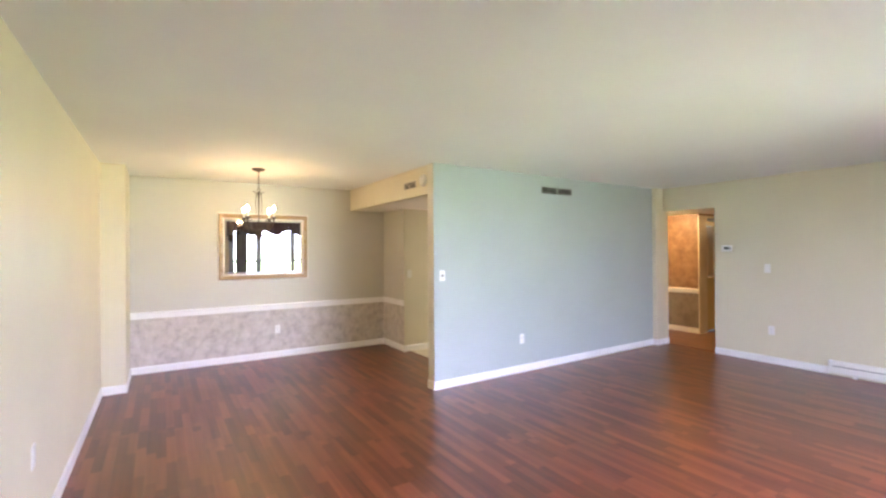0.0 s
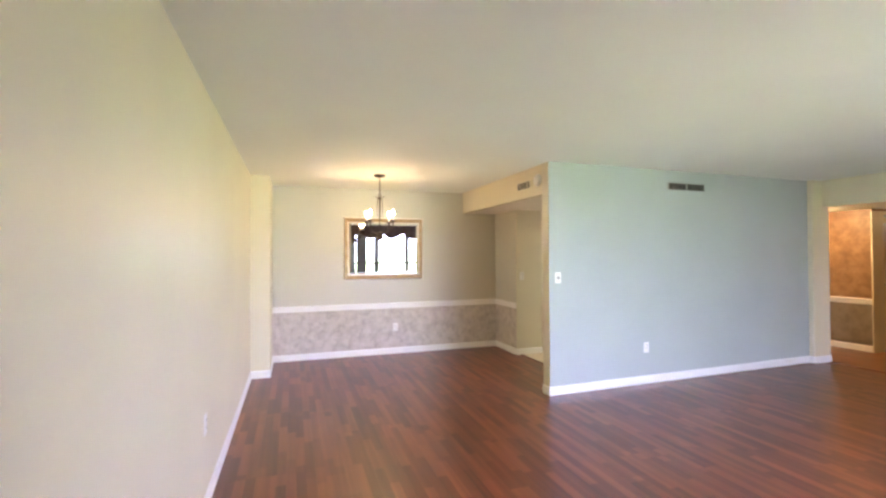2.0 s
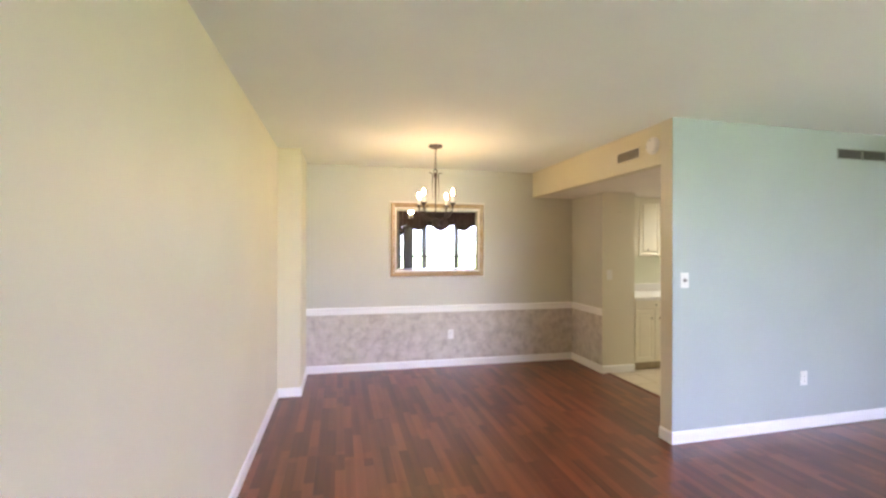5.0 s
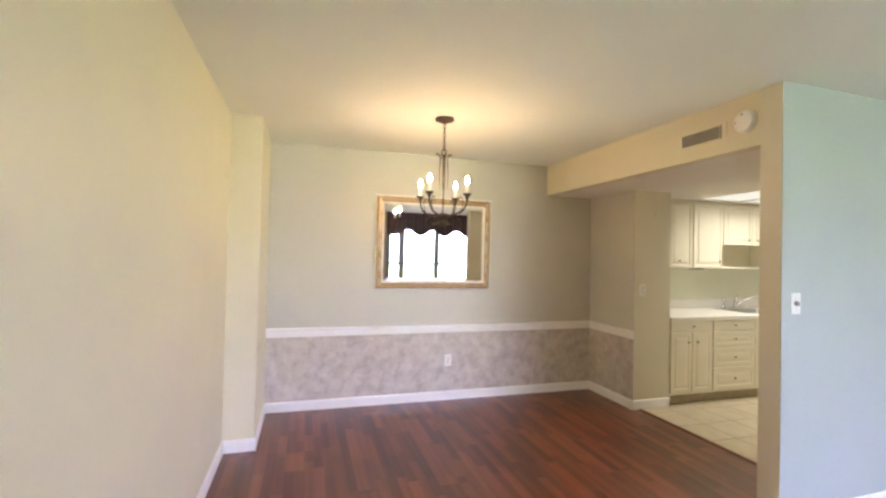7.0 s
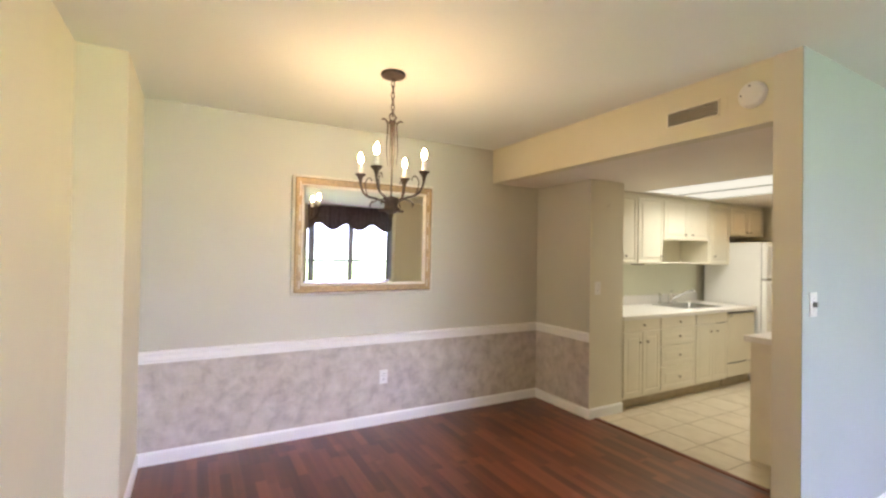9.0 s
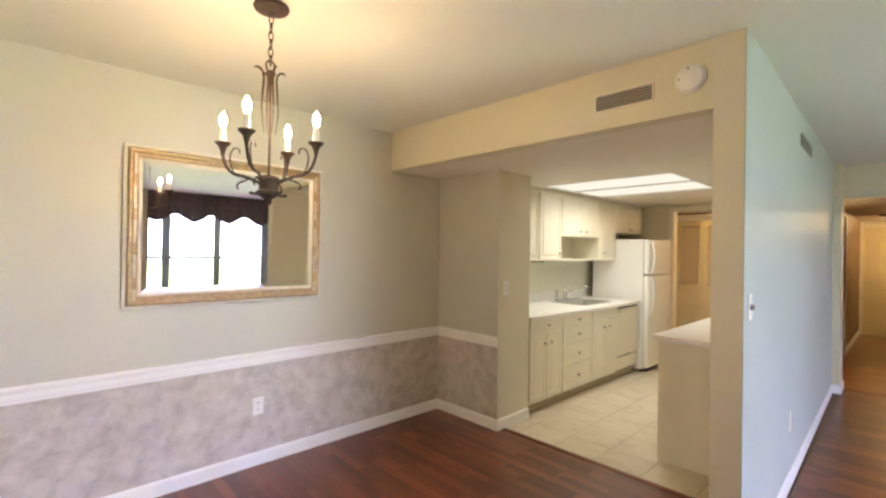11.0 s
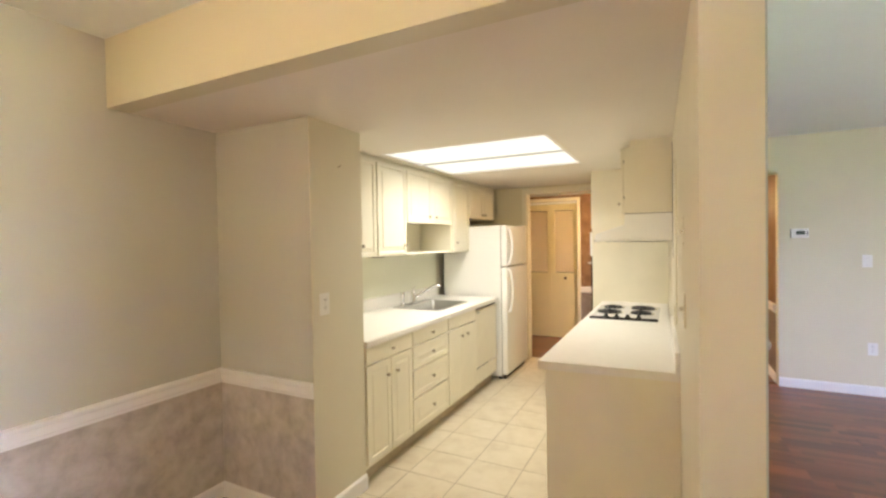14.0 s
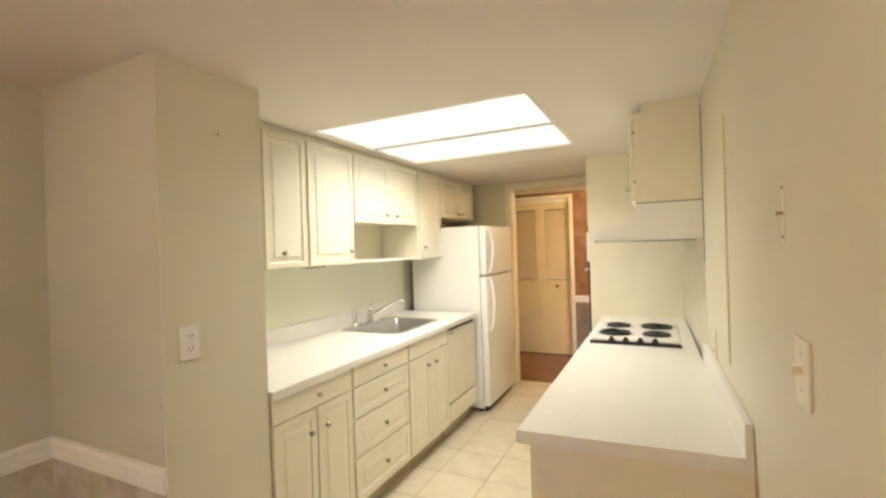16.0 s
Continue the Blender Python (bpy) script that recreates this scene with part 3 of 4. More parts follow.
part("outer_edge", frame_ring([(-0.004, 0.004), (-0.004, 0.022), (0.010, 0.030), (0.012, 0.004)], mw, mh), PALE, mirror, "pale cream painted outer edge")
part("frame", frame_ring([(0.012, 0.004), (0.012, 0.032), (0.022, 0.042), (0.034, 0.040), (0.044, 0.032), (0.058, 0.030), (0.066, 0.024), (0.066, 0.004)], mw, mh), GILT, mirror)
part("inner_slip", frame_ring([(0.066, 0.004), (0.066, 0.027), (0.072, 0.030), (0.080, 0.024), (0.086, 0.018), (0.086, 0.004)], mw, mh), PALE, mirror, "pale silvered inner slip")
bm = bmesh.new()
for k in range(64):
    z = 0.05 + (mh - 0.1) * k / 63
    for x in (-mw + 0.05, mw - 0.05):
        if (k // 5) % 3 != 1:
            box(bm, x - 0.006, -0.036, z - 0.0035, x + 0.006, -0.029, z + 0.0035)
tagged(part("carved_beading", bm, SILVER, mirror, "worn silver beading"), kind="stuff")
iw, ih, bw = mw - 0.084, mh - 0.168, 0.026
part("mirror_glass", boxes((-iw + bw, -0.014, 0.084 + bw, iw - bw, -0.008, 0.084 + ih - bw)), MIRROR, mirror, "clear mirror glass")
bm = bmesh.new()
o = [bm.verts.new(p) for p in ((-iw, -0.0115, 0.084), (iw, -0.0115, 0.084), (iw, -0.0115, 0.084 + ih), (-iw, -0.0115, 0.084 + ih))]
i = [bm.verts.new(p) for p in ((-iw + bw, -0.014, 0.084 + bw), (iw - bw, -0.014, 0.084 + bw), (iw - bw, -0.014, 0.084 + ih - bw), (-iw + bw, -0.014, 0.084 + ih - bw))]
for a in range(4):
    bm.faces.new((o[a], o[(a + 1) % 4], i[(a + 1) % 4], i[a]))
bmesh.ops.recalc_face_normals(bm, faces=bm.faces[:])
part("bevelled_edge", bm, MIRROR, mirror, "bevelled mirror edge")

# ---- chandelier ----
chand = thing("chandelier", (1.503, 5.860, Z_CEIL), "aged bronze chandelier with four lit candle bulbs", "chandelier")
part("canopy", lathe([(0.066, 0), (0.070, -0.008), (0.066, -0.018), (0.040, -0.028), (0.012, -0.032), (0.008, -0.042), (0.0, -0.044)], 28), BRONZE, chand, smooth=True)
z = -0.040
for k in range(6):
    ring = [(0.009 * math.cos(a), 0.0, z - 0.018 + 0.022 * math.sin(a)) for a in (2 * math.pi * j / 12 for j in range(13))]
    if k % 2:
        ring = [(0.0, p[0], p[2]) for p in ring]
    part("chain_link", tube(bmesh.new(), ring, 0.0026, 6, False), BRONZE, chand, smooth=True)
    z -= 0.033
part("top_ring", tube(bmesh.new(), [(0.018 * math.cos(a), 0, -0.246 + 0.022 * math.sin(a)) for a in (2 * math.pi * j / 16 for j in range(17))], 0.004, 6, False), BRONZE, chand, smooth=True)
part("crown", lathe([(0.004, -0.262), (0.016, -0.268), (0.022, -0.276), (0.016, -0.288), (0.010, -0.318), (0.004, -0.325)], 16), BRONZE, chand, smooth=True)
part("stem", tube(bmesh.new(), [(0, 0, -0.32), (0, 0, -0.72)], 0.0055, 8), BRONZE, chand)
part("hub", lathe([(0.006, -0.688), (0.022, -0.692), (0.040, -0.698), (0.043, -0.708), (0.036, -0.718), (0.038, -0.752), (0.050, -0.758), (0.050, -0.768), (0.032, -0.778), (0.012, -0.790), (0.016, -0.800), (0.006, -0.812), (0, -0.816)], 20), BRONZE, chand, smooth=True)
for k in range(4):
    a = radians(-46 + 90 * k)
    d = Vector((math.cos(a), math.sin(a), 0))

    def at(r, z, d=d):
        return d * r + Vector((0, 0, z))

    a2 = a + math.pi / 4
    d2 = Vector((math.cos(a2), math.sin(a2), 0))
    part("leaf_rod", tube(bmesh.new(), curve_points([at(0.066, -0.268, d2), at(0.052, -0.262, d2), at(0.034, -0.272, d2), at(0.026, -0.300, d2), at(0.031, -0.37, d2), at(0.033, -0.44, d2), at(0.024, -0.52, d2)]), [0.0015 + 0.0032 * min(1, k / 8, (48 - k) / 22) for k in range(49)], 6), BRONZE, chand, smooth=True)
    arm = part("arm", tube(bmesh.new(), curve_points([at(0.028, -0.730), at(0.060, -0.712), at(0.100, -0.697), at(0.140, -0.688), at(0.172, -0.664), at(0.188, -0.628), at(0.193, -0.603)]), 0.0062, 8), BRONZE, chand, smooth=True)
    part("scroll", tube(bmesh.new(), curve_points([at(0.146, -0.684), at(0.158, -0.648), at(0.162, -0.612), at(0.146, -0.582), at(0.126, -0.586), at(0.122, -0.604)]), 0.0032, 6), BRONZE, arm, smooth=True)
    part("lower_curl", tube(bmesh.new(), curve_points([at(0.080, -0.704), at(0.100, -0.714), at(0.122, -0.722), at(0.132, -0.738), at(0.124, -0.748)]), 0.0036, 6), BRONZE, arm, smooth=True)
    part("hub_foot", tube(bmesh.new(), curve_points([at(0.030, -0.764, d2), at(0.052, -0.772, d2), at(0.066, -0.766, d2), at(0.072, -0.772, d2)]), [0.005] * 20 + [0.008] * 5, 6), BRONZE, chand, smooth=True)
    c = at(0.193, -0.028)
    part("cup", lathe([(0.007, -0.582), (0.010, -0.565), (0.016, -0.548), (0.028, -0.536), (0.032, -0.532), (0.030, -0.528), (0.012, -0.528)], 18, at=tuple(c)), BRONZE, arm, smooth=True)
    part("candle_sleeve", lathe([(0.0125, -0.530), (0.0125, -0.480), (0.0085, -0.478), (0.0085, -0.466), (0.006, -0.465)], 16, at=tuple(c)), PLASTIC, arm, "ivory candle sleeve", True)
    part("flame_bulb", lathe([(0.006, -0.466), (0.0095, -0.459), (0.0132, -0.444), (0.0118, -0.430), (0.0065, -0.415), (0.001, -0.404)], 14, at=tuple(c)), BULB, arm, "glowing flame-shaped bulb", True)

# ---- kitchen cabinets ----
def panel_front(w, h, raised=True, rim=0.05, deep=0.009):
    """A cabinet front of width w and height h, centred in x, from z = 0; it faces -y and is 19 mm thick."""
    bm = boxes((-w / 2, -0.019, 0, w / 2, 0, h), bevel=0.004)
    if raised:
        bm.faces.ensure_lookup_table()
        front = min(bm.faces, key=lambda f: (round(f.calc_center_median().y, 4), -f.calc_area()))
        rim = min(rim, w * 0.22, h * 0.3)
        bmesh.ops.inset_region(bm, faces=[front], thickness=rim, depth=0)
        bmesh.ops.inset_region(bm, faces=[front], thickness=deep, depth=-deep)
        bmesh.ops.inset_region(bm, faces=[front], thickness=min(0.04, w * 0.1), depth=deep * 0.4)
        bmesh.ops.inset_region(bm, faces=[front], thickness=0.005, depth=deep * 0.5)
    return bm


def knob(parent, x, z, y=-0.019):
    k = part("knob", lathe([(0.005, 0), (0.005, -0.010), (0.012, -0.014), (0.0135, -0.020), (0.010, -0.025), (0, -0.026)], 12, "Y", (x, y, z)), KNOB, parent, "small brushed metal knob", True)
    return k


SPLASH = material("brightening backsplash sheet", (0.80, 0.81, 0.66), 0.35, vary=0.02, scale=3)
KNOB = material("aged nickel knob", (0.42, 0.37, 0.27), 0.3, 0.9, vary=0.1, scale=60)
Y_BASE, Z_TOP = 6.385, 0.845


def base_unit(x0, x1, fronts, label, top=Z_TOP):
    """fronts: rows of (x0, x1, z0, z1, raised, knobs), in the room's x and z."""
    ob = thing("base_cabinet", ((x0 + x1) / 2, Y_BASE, 0), label, "cabinet", "base cabinets")
    w, d = (x1 - x0) / 2, Y_DIN - Y_BASE - 0.004
    part("carcass", boxes((-w, 0, 0.10, w, d, top)), CREAM, ob)
    part("toe_kick", boxes((-w, 0.055, 0.0, w, 0.07, 0.10)), TOE, ob, "tan recessed toe kick")
    for a, b, z0, z1, raised, knobs in fronts:
        name = "drawer_front" if z1 - z0 < 0.22 else "cabinet_door"
        f = part(name, panel_front(b - a, z1 - z0, raised, 0.05, 0.0045), CREAM, ob)
        f.location = ((a + b) / 2 - (x0 + x1) / 2, 0, z0)
        for kx, kz in knobs:
            knob(f, kx - (a + b) / 2, kz - z0)
    return ob


TOE = material("toe kick", (0.46, 0.39, 0.27), 0.6, vary=0.15, scale=8)
base_unit(X_STUB + 0.002, 4.585, [(4.052, 4.578, 0.737, 0.842, False, [(4.32, 0.79)]), (4.052, 4.312, 0.125, 0.728, True, [(4.262, 0.63)]), (4.320, 4.578, 0.125, 0.728, True, [(4.372, 0.63)])],
          "cream base cabinet with one drawer and two doors")
base_unit(4.587, 5.160, [(4.594, 5.153, a, b, True if b - a < 0.3 and b < 0.8 else False, [(4.873, (a + b) / 2)]) for a, b in ((0.737, 0.842), (0.566, 0.728), (0.360, 0.557), (0.125, 0.351))],
          "cream base cabinet with four drawers")
base_unit(5.162, 5.745, [(5.170, 5.738, 0.737, 0.842, False, []), (5.170, 5.452, 0.125, 0.728, True, [(5.405, 0.655)]), (5.456, 5.738, 0.125, 0.728, True, [(5.52, 0.655)])],
          "cream sink cabinet with a false front and doors", 0.70)

dish = thing("dishwasher", (6.03, Y_BASE, 0), "cream panelled dishwasher built under the worktop", "dishwasher")
part("tub", boxes((-0.272, 0.075, 0.02, 0.272, 0.66, 0.70)), DARK, dish)
door = part("door_panel", panel_front(0.545, 0.545, False), CREAM, dish)
door.location = (0, 0.006, 0.272)
part("latch_handle", boxes((-0.245, -0.026, 0.515, -0.19, -0.018, 0.532), bevel=0.003), STEEL, door, "small metal latch")
low = part("access_panel", panel_front(0.545, 0.14, False), CREAM, dish)
low.location = (0, 0.006, 0.118)
# the shaded gap under the worktop is filled with a near-black strip
part("control_gap_shade", boxes((-0.270, 0.0, 0.820, 0.270, 0.05, 0.8425)), DARK, dish, "near-black strip painting the gap's shade above the door")
part("kick_plate", boxes((-0.272, 0.05, 0.0, 0.272, 0.06, 0.112)), TOE, dish)

# ---- worktops ----
SX0, SX1, SY0, SY1 = 5.255, 5.89, 6.49, 6.985


def worktop(name, pieces, lip, label):
    ob = thing(name, (0, 0, 0), label, "worktop")
    for p in pieces:
        part("slab", boxes(p), LAMINATE, ob)
    part("backsplash", boxes(lip, bevel=0.004), LAMINATE, ob)
    return ob


Z_WORK = 0.883
top = worktop("kitchen_worktop", [(X_STUB + 0.002, 6.372, Z_TOP, SX0 + 0.015, Y_DIN - 0.02, Z_WORK), (SX1 - 0.015, 6.372, Z_TOP, 6.31, Y_DIN - 0.02, Z_WORK), (SX0 + 0.015, 6.372, Z_TOP, SX1 - 0.015, SY0 + 0.015, Z_WORK), (SX0 + 0.015, SY1 - 0.015, Z_TOP, SX1 - 0.015, Y_DIN - 0.02, Z_WORK)],
              (X_STUB + 0.002, Y_DIN - 0.02, Z_TOP, 6.31, Y_DIN - 0.001, 0.985), "long white laminate worktop with a backsplash lip")
part("front_edge", boxes((X_STUB + 0.002, 6.353, Z_TOP - 0.002, 6.31, 6.372, Z_WORK), bevel=0.003), LAMINATE, top)
isl = thing("side_worktop", (0, 0, 0), "white laminate worktop along the partition wall", "worktop")
part("slab", prism([(4.099, 4.722), (6.378, 4.765), (6.378, 5.303), (4.061, 5.303)], Z_TOP, Z_WORK), LAMINATE, isl)
part("backsplash", prism([(4.080, north(4.08) + 0.002), (5.1095, north(5.1095) + 0.002), (5.1095, 4.743), (4.080, 4.722)], Z_TOP - 0.002, 0.972), LAMINATE, isl)
part("front_edge", prism([(4.042, 5.303), (6.378, 5.303), (6.378, 5.322), (4.042, 5.322)], Z_TOP - 0.002, Z_WORK), LAMINATE, isl)
part("end_edge", prism([(4.080, 4.722), (4.099, 4.722), (4.061, 5.303), (4.042, 5.303)], Z_TOP - 0.002, Z_WORK), LAMINATE, isl)

side = thing("side_cabinet", (5.21, 4.98, 0), "cream base cabinet run with a plain end panel", "cabinet")
part("end_panel", prism([(-1.120, -0.279), (-1.095, -0.278), (-1.110, 0.31), (-1.140, 0.31)], 0.0, Z_TOP - 0.003), CREAM, side)
part("carcass", boxes((-1.095, -0.20, 0.1, 1.165, 0.28, Z_TOP - 0.003)), CREAM, side)
part("toe_kick", boxes((-1.095, -0.2, 0.0, 1.165, 0.22, 0.1)), TOE, side)
for k in range(4):
    f = part("cabinet_door", panel_front(0.545, 0.60), CREAM, side)
    f.matrix_local = pose(-0.81 + 0.562 * k, 0.28, 0.125, 0, 0, 180)
    knob(f, 0.22, 0.52)
    f = part("drawer_front", panel_front(0.545, 0.105, False), CREAM, side)
    f.matrix_local = pose(-0.81 + 0.562 * k, 0.28, 0.737, 0, 0, 180)
    knob(f, 0, 0.05)

# ---- sink and tap ----
sink = thing("kitchen_sink", ((SX0 + SX1) / 2, (SY0 + SY1) / 2, Z_WORK), "stainless steel drop-in sink in the worktop", "sink")
w, d = (SX1 - SX0) / 2, (SY1 - SY0) / 2
bm = bmesh.new()
loops = []
for ix, y0, y1, z in ((w, -d, d, 0.001), (w - 0.004, -d + 0.004, d - 0.004, 0.006), (w - 0.028, -d + 0.028, d - 0.085, 0.005), (w - 0.036, -d + 0.036, d - 0.093, -0.010), (w - 0.05, -d + 0.05, d - 0.11, -0.15), (w - 0.10, -d + 0.10, d - 0.16, -0.165)):
    r, pts = 0.035, []
    for cx, cy, a0 in ((ix - r, y1 - r, 0), (-ix + r, y1 - r, 90), (-ix + r, y0 + r, 180), (ix - r, y0 + r, 270)):
        for s in range(5):
            a = radians(a0 + 22.5 * s)
            pts.append(bm.verts.new((cx + r * math.cos(a), cy + r * math.sin(a), z)))
    loops.append(pts)
for a, b in zip(loops, loops[1:]):
    for j in range(len(a)):
        bm.faces.new((a[j], a[(j + 1) % len(a)], b[(j + 1) % len(a)], b[j]))
bm.faces.new(loops[-1])
bmesh.ops.recalc_face_normals(bm, faces=bm.faces[:])
for f in bm.faces:
    if f.normal.z < -0.5:
        f.normal_flip()
part("bowl", bm, STEEL, sink, smooth=True)
part("drain", lathe([(0.045, -0.166), (0.045, -0.161), (0.03, -0.160), (0.028, -0.164)], 20, at=(0, -0.03, 0)), CHROME, sink, smooth=True)
tap = thing("kitchen_tap", (5.575, 6.945, Z_WORK + 0.005), "chrome kitchen tap with side handle and sprayer", "tap")
tap.scale = (1.18, 1.18, 1.18)
part("deck_plate", boxes((-0.10, -0.024, 0, 0.10, 0.024, 0.012), bevel=0.005), CHROME, tap, smooth=True)
part("body", lathe([(0.024, 0.01), (0.024, 0.03), (0.019, 0.045), (0.019, 0.085), (0.012, 0.098), (0, 0.10)], 18), CHROME, tap, smooth=True)
part("spout", tube(bmesh.new(), curve_points([(0, 0, 0.04), (0.03, -0.05, 0.075), (0.075, -0.13, 0.125), (0.10, -0.175, 0.140), (0.112, -0.195, 0.128)]), [0.013] * 10 + [0.010] * 23, 10), CHROME, tap, smooth=True)
part("lever", tube(bmesh.new(), curve_points([(0, 0, 0.095), (0.02, 0.01, 0.115), (0.06, 0.015, 0.128)]), 0.006, 8), CHROME, tap, smooth=True)
part("sprayer", lathe([(0.020, 0), (0.018, 0.018), (0.011, 0.026), (0.013, 0.075), (0.017, 0.095), (0.012, 0.108), (0, 0.11)], 16, at=(-0.165, 0, 0)), CHROME, tap, smooth=True)

# ---- wall cabinets ----
Y_UP = 6.712


def wall_unit(x0, x1, z0, z1, doors, label, extra=()):
    ob = thing("wall_cabinet", ((x0 + x1) / 2, Y_UP, z0), label, "cabinet", "wall cabinets")
    c, d = (x0 + x1) / 2, Y_DIN - Y_UP - 0.003
    part("carcass", boxes((x0 - c, 0, 0, x1 - c, d, z1 - z0), bevel=0.002), CREAM, ob)
    for a, b, e0, e1, kx, kz in doors:
        f = part("cabinet_door", panel_front(b - a, e1 - e0, True, 0.034, 0.010), CREAM, ob)
        f.location = ((a + b) / 2 - c, 0, e0 - z0)
        knob(f, kx - (a + b) / 2, kz - e0)
    return ob


wall_unit(X_STUB + 0.002, 4.650, 1.365, 2.095, [(4.345, 4.640, 1.372, 2.085, 4.455, 1.45)], "cream wall cabinet with a raised panel door")
wall_unit(4.652, 5.080, 1.365, 2.095, [(4.664, 5.072, 1.372, 2.085, 5.025, 1.45)], "tall cream wall cabinet with a raised panel door")
over = wall_unit(5.082, 5.945, 1.655, 2.095, [(5.092, 5.510, 1.640, 2.085, 5.455, 1.70), (5.516, 5.936, 1.640, 2.085, 5.585, 1.70)], "short cream wall cabinet above an open nook")
part("nook_back", boxes((-0.43, 0.355, -0.285, 0.43, 0.368, 0)), CREAM, over)
part("nook_shelf", boxes((-0.43, -0.004, -0.290, 0.43, 0.355, -0.272), bevel=0.002), CREAM, over)
wall_unit(5.947, 6.372, 1.360, 2.095, [(5.957, 6.364, 1.367, 2.085, 6.03, 1.46)], "tall cream wall cabinet beside the fridge")
wall_unit(6.374, 7.165, 1.725, 2.095, [(6.384, 6.766, 1.732, 2.085, 6.73, 1.77), (6.772, 7.155, 1.732, 2.085, 6.81, 1.77)], "cream wall cabinet over the fridge")
solid("cabinet_filler", boxes((X_STUB + 0.002, Y_UP + 0.012, 2.095, 7.165, Y_UP + 0.03, 2.1245)), CREAM, "cream filler strip between cabinets and ceiling", "trim")
strip = thing("under_cabinet_light", (4.87, 6.86, 1.365), "dark slim light fitting under the wall cabinet", "light fitting")
part("housing", boxes((-0.075, -0.035, -0.012, 0.075, 0.035, 0), bevel=0.003), BRONZE, strip)

# thin pale sheet added over the wall paint to brighten the recess
solid("backsplash_panel", boxes((X_STUB + 0.002, Y_DIN - 0.004, 0.986, 6.31, Y_DIN - 0.001, 1.37)), SPLASH, "pale green-white panel added above the worktop to brighten the wall", "panel")

# ---- fridge ----
FX0, FX1, FY = 6.365, 7.105, 6.275
fridge = thing("fridge", ((FX0 + FX1) / 2, FY, 0), "white top-freezer fridge with curved handles", "fridge")
fw = (FX1 - FX0) / 2
part("body", boxes((-fw, 0.065, 0.03, fw, 0.735, 1.635), bevel=0.006), ENAMEL, fridge)
FREEZ = 1.195
fd = part("freezer_door", boxes((-fw, 0, FREEZ + 0.006, fw, 0.06, 1.635), bevel=0.012), ENAMEL, fridge, smooth=True)
ld = part("fridge_door", boxes((-fw, 0, 0.055, fw, 0.06, FREEZ - 0.006), bevel=0.012), ENAMEL, fridge, smooth=True)
part("door_gasket", boxes((-fw + 0.01, 0.058, 0.08, fw - 0.01, 0.067, 1.63)), GREYMETAL, fridge)
for d, z0, z1 in ((fd, FREEZ + 0.03, 1.60), (ld, 0.72, FREEZ - 0.03)):
    x = -fw + 0.045
    part("handle", tube(bmesh.new(), curve_points([(x, 0.0, z0), (x, -0.03, z0 + 0.03), (x, -0.052, (z0 + z1) / 2), (x, -0.03, z1 - 0.03), (x, 0.0, z1)]), 0.013, 10), ENAMEL, d, smooth=True)
part("kick_grille", boxes((-fw + 0.02, 0.03, 0.012, fw - 0.02, 0.05, 0.052)), DARK, fridge)
part("hinge_cover", boxes((fw - 0.10, 0.01, 1.636, fw - 0.02, 0.09, 1.652), bevel=0.004), ENAMEL, fridge)
for x in (-fw + 0.05, fw - 0.05):
    for y in (0.1, 0.58):
        part("foot", lathe([(0.02, 0), (0.02, 0.02), (0.012, 0.022), (0.012, 0.032)], 12, at=(x, y, 0)), DARK, fridge)

GAP_SHADE = material("painted gap shade", (0.07, 0.055, 0.04), 0.8, vary=0.2, scale=12)
# ---- cooktop ----
CX0, CX1, CY0, CY1 = 5.375, 6.035, 4.82, 5.285
hob = thing("electric_cooktop", ((CX0 + CX1) / 2, (CY0 + CY1) / 2, Z_WORK), "white electric cooktop with four coil burners", "cooktop")
hw, hd = (CX1 - CX0) / 2, (CY1 - CY0) / 2
part("top_plate", boxes((-hw + 0.07, -hd, 0, hw, hd, 0.012), bevel=0.005), ENAMEL, hob)
part("control_strip", boxes((-hw, -hd, 0, -hw + 0.068, hd, 0.014), bevel=0.004), STEEL, hob, "metal control strip")
part("strip_trim", boxes((-hw - 0.006, -hd, 0, -hw, hd, 0.018)), BLACK, hob)
for k in range(4):
    part("dial", lathe([(0.020, 0.013), (0.021, 0.018), (0.013, 0.024), (0.010, 0.036), (0.0, 0.037)], 14, at=(-hw + 0.034, -0.105 + 0.075 * k, 0)), BLACK, hob, "round black control dial", True)
for bx, by, r in ((-0.13, -0.115, 0.078), (-0.13, 0.115, 0.095), (0.13, -0.115, 0.095), (0.13, 0.115, 0.078)):
    bx += 0.055
    pan = part("drip_pan", lathe([(r + 0.012, 0.0125), (r + 0.012, 0.017), (r, 0.014), (r * 0.3, 0.0128)], 28, at=(bx, by, 0)), CHROME, hob, "chrome drip pan", True)
    spiral = [(bx + (r * (1 - s / 90) + 0.012 * s / 90) * math.cos(s * 0.28), by + (r * (1 - s / 90) + 0.012 * s / 90) * math.sin(s * 0.28), 0.022) for s in range(84)]
    part("coil", tube(bmesh.new(), spiral, 0.0062, 6), BLACK, pan, "black heating coil", True)

# ---- hood, cabinet above it, oven tower ----
HX0, HX1, HY = 5.11, 6.05, 4.725
solid("backing_panel", prism([(HX0, north(HX0) + 0.0005), (6.378, north(6.378) + 0.0005), (6.378, 4.760), (HX0, 4.7246)], Z_WORK, 2.1245), CREAM, "smooth cream panel behind the cooktop", "panel")
hood = thing("range_hood", (HX0, HY, 1.458), "white metal range hood over the cooktop", "range hood")
prof = [(0.0, 0.0), (0.478, 0.0), (0.480, 0.040), (0.470, 0.052), (0.290, 0.112), (0.285, 0.182), (0.0, 0.182)]
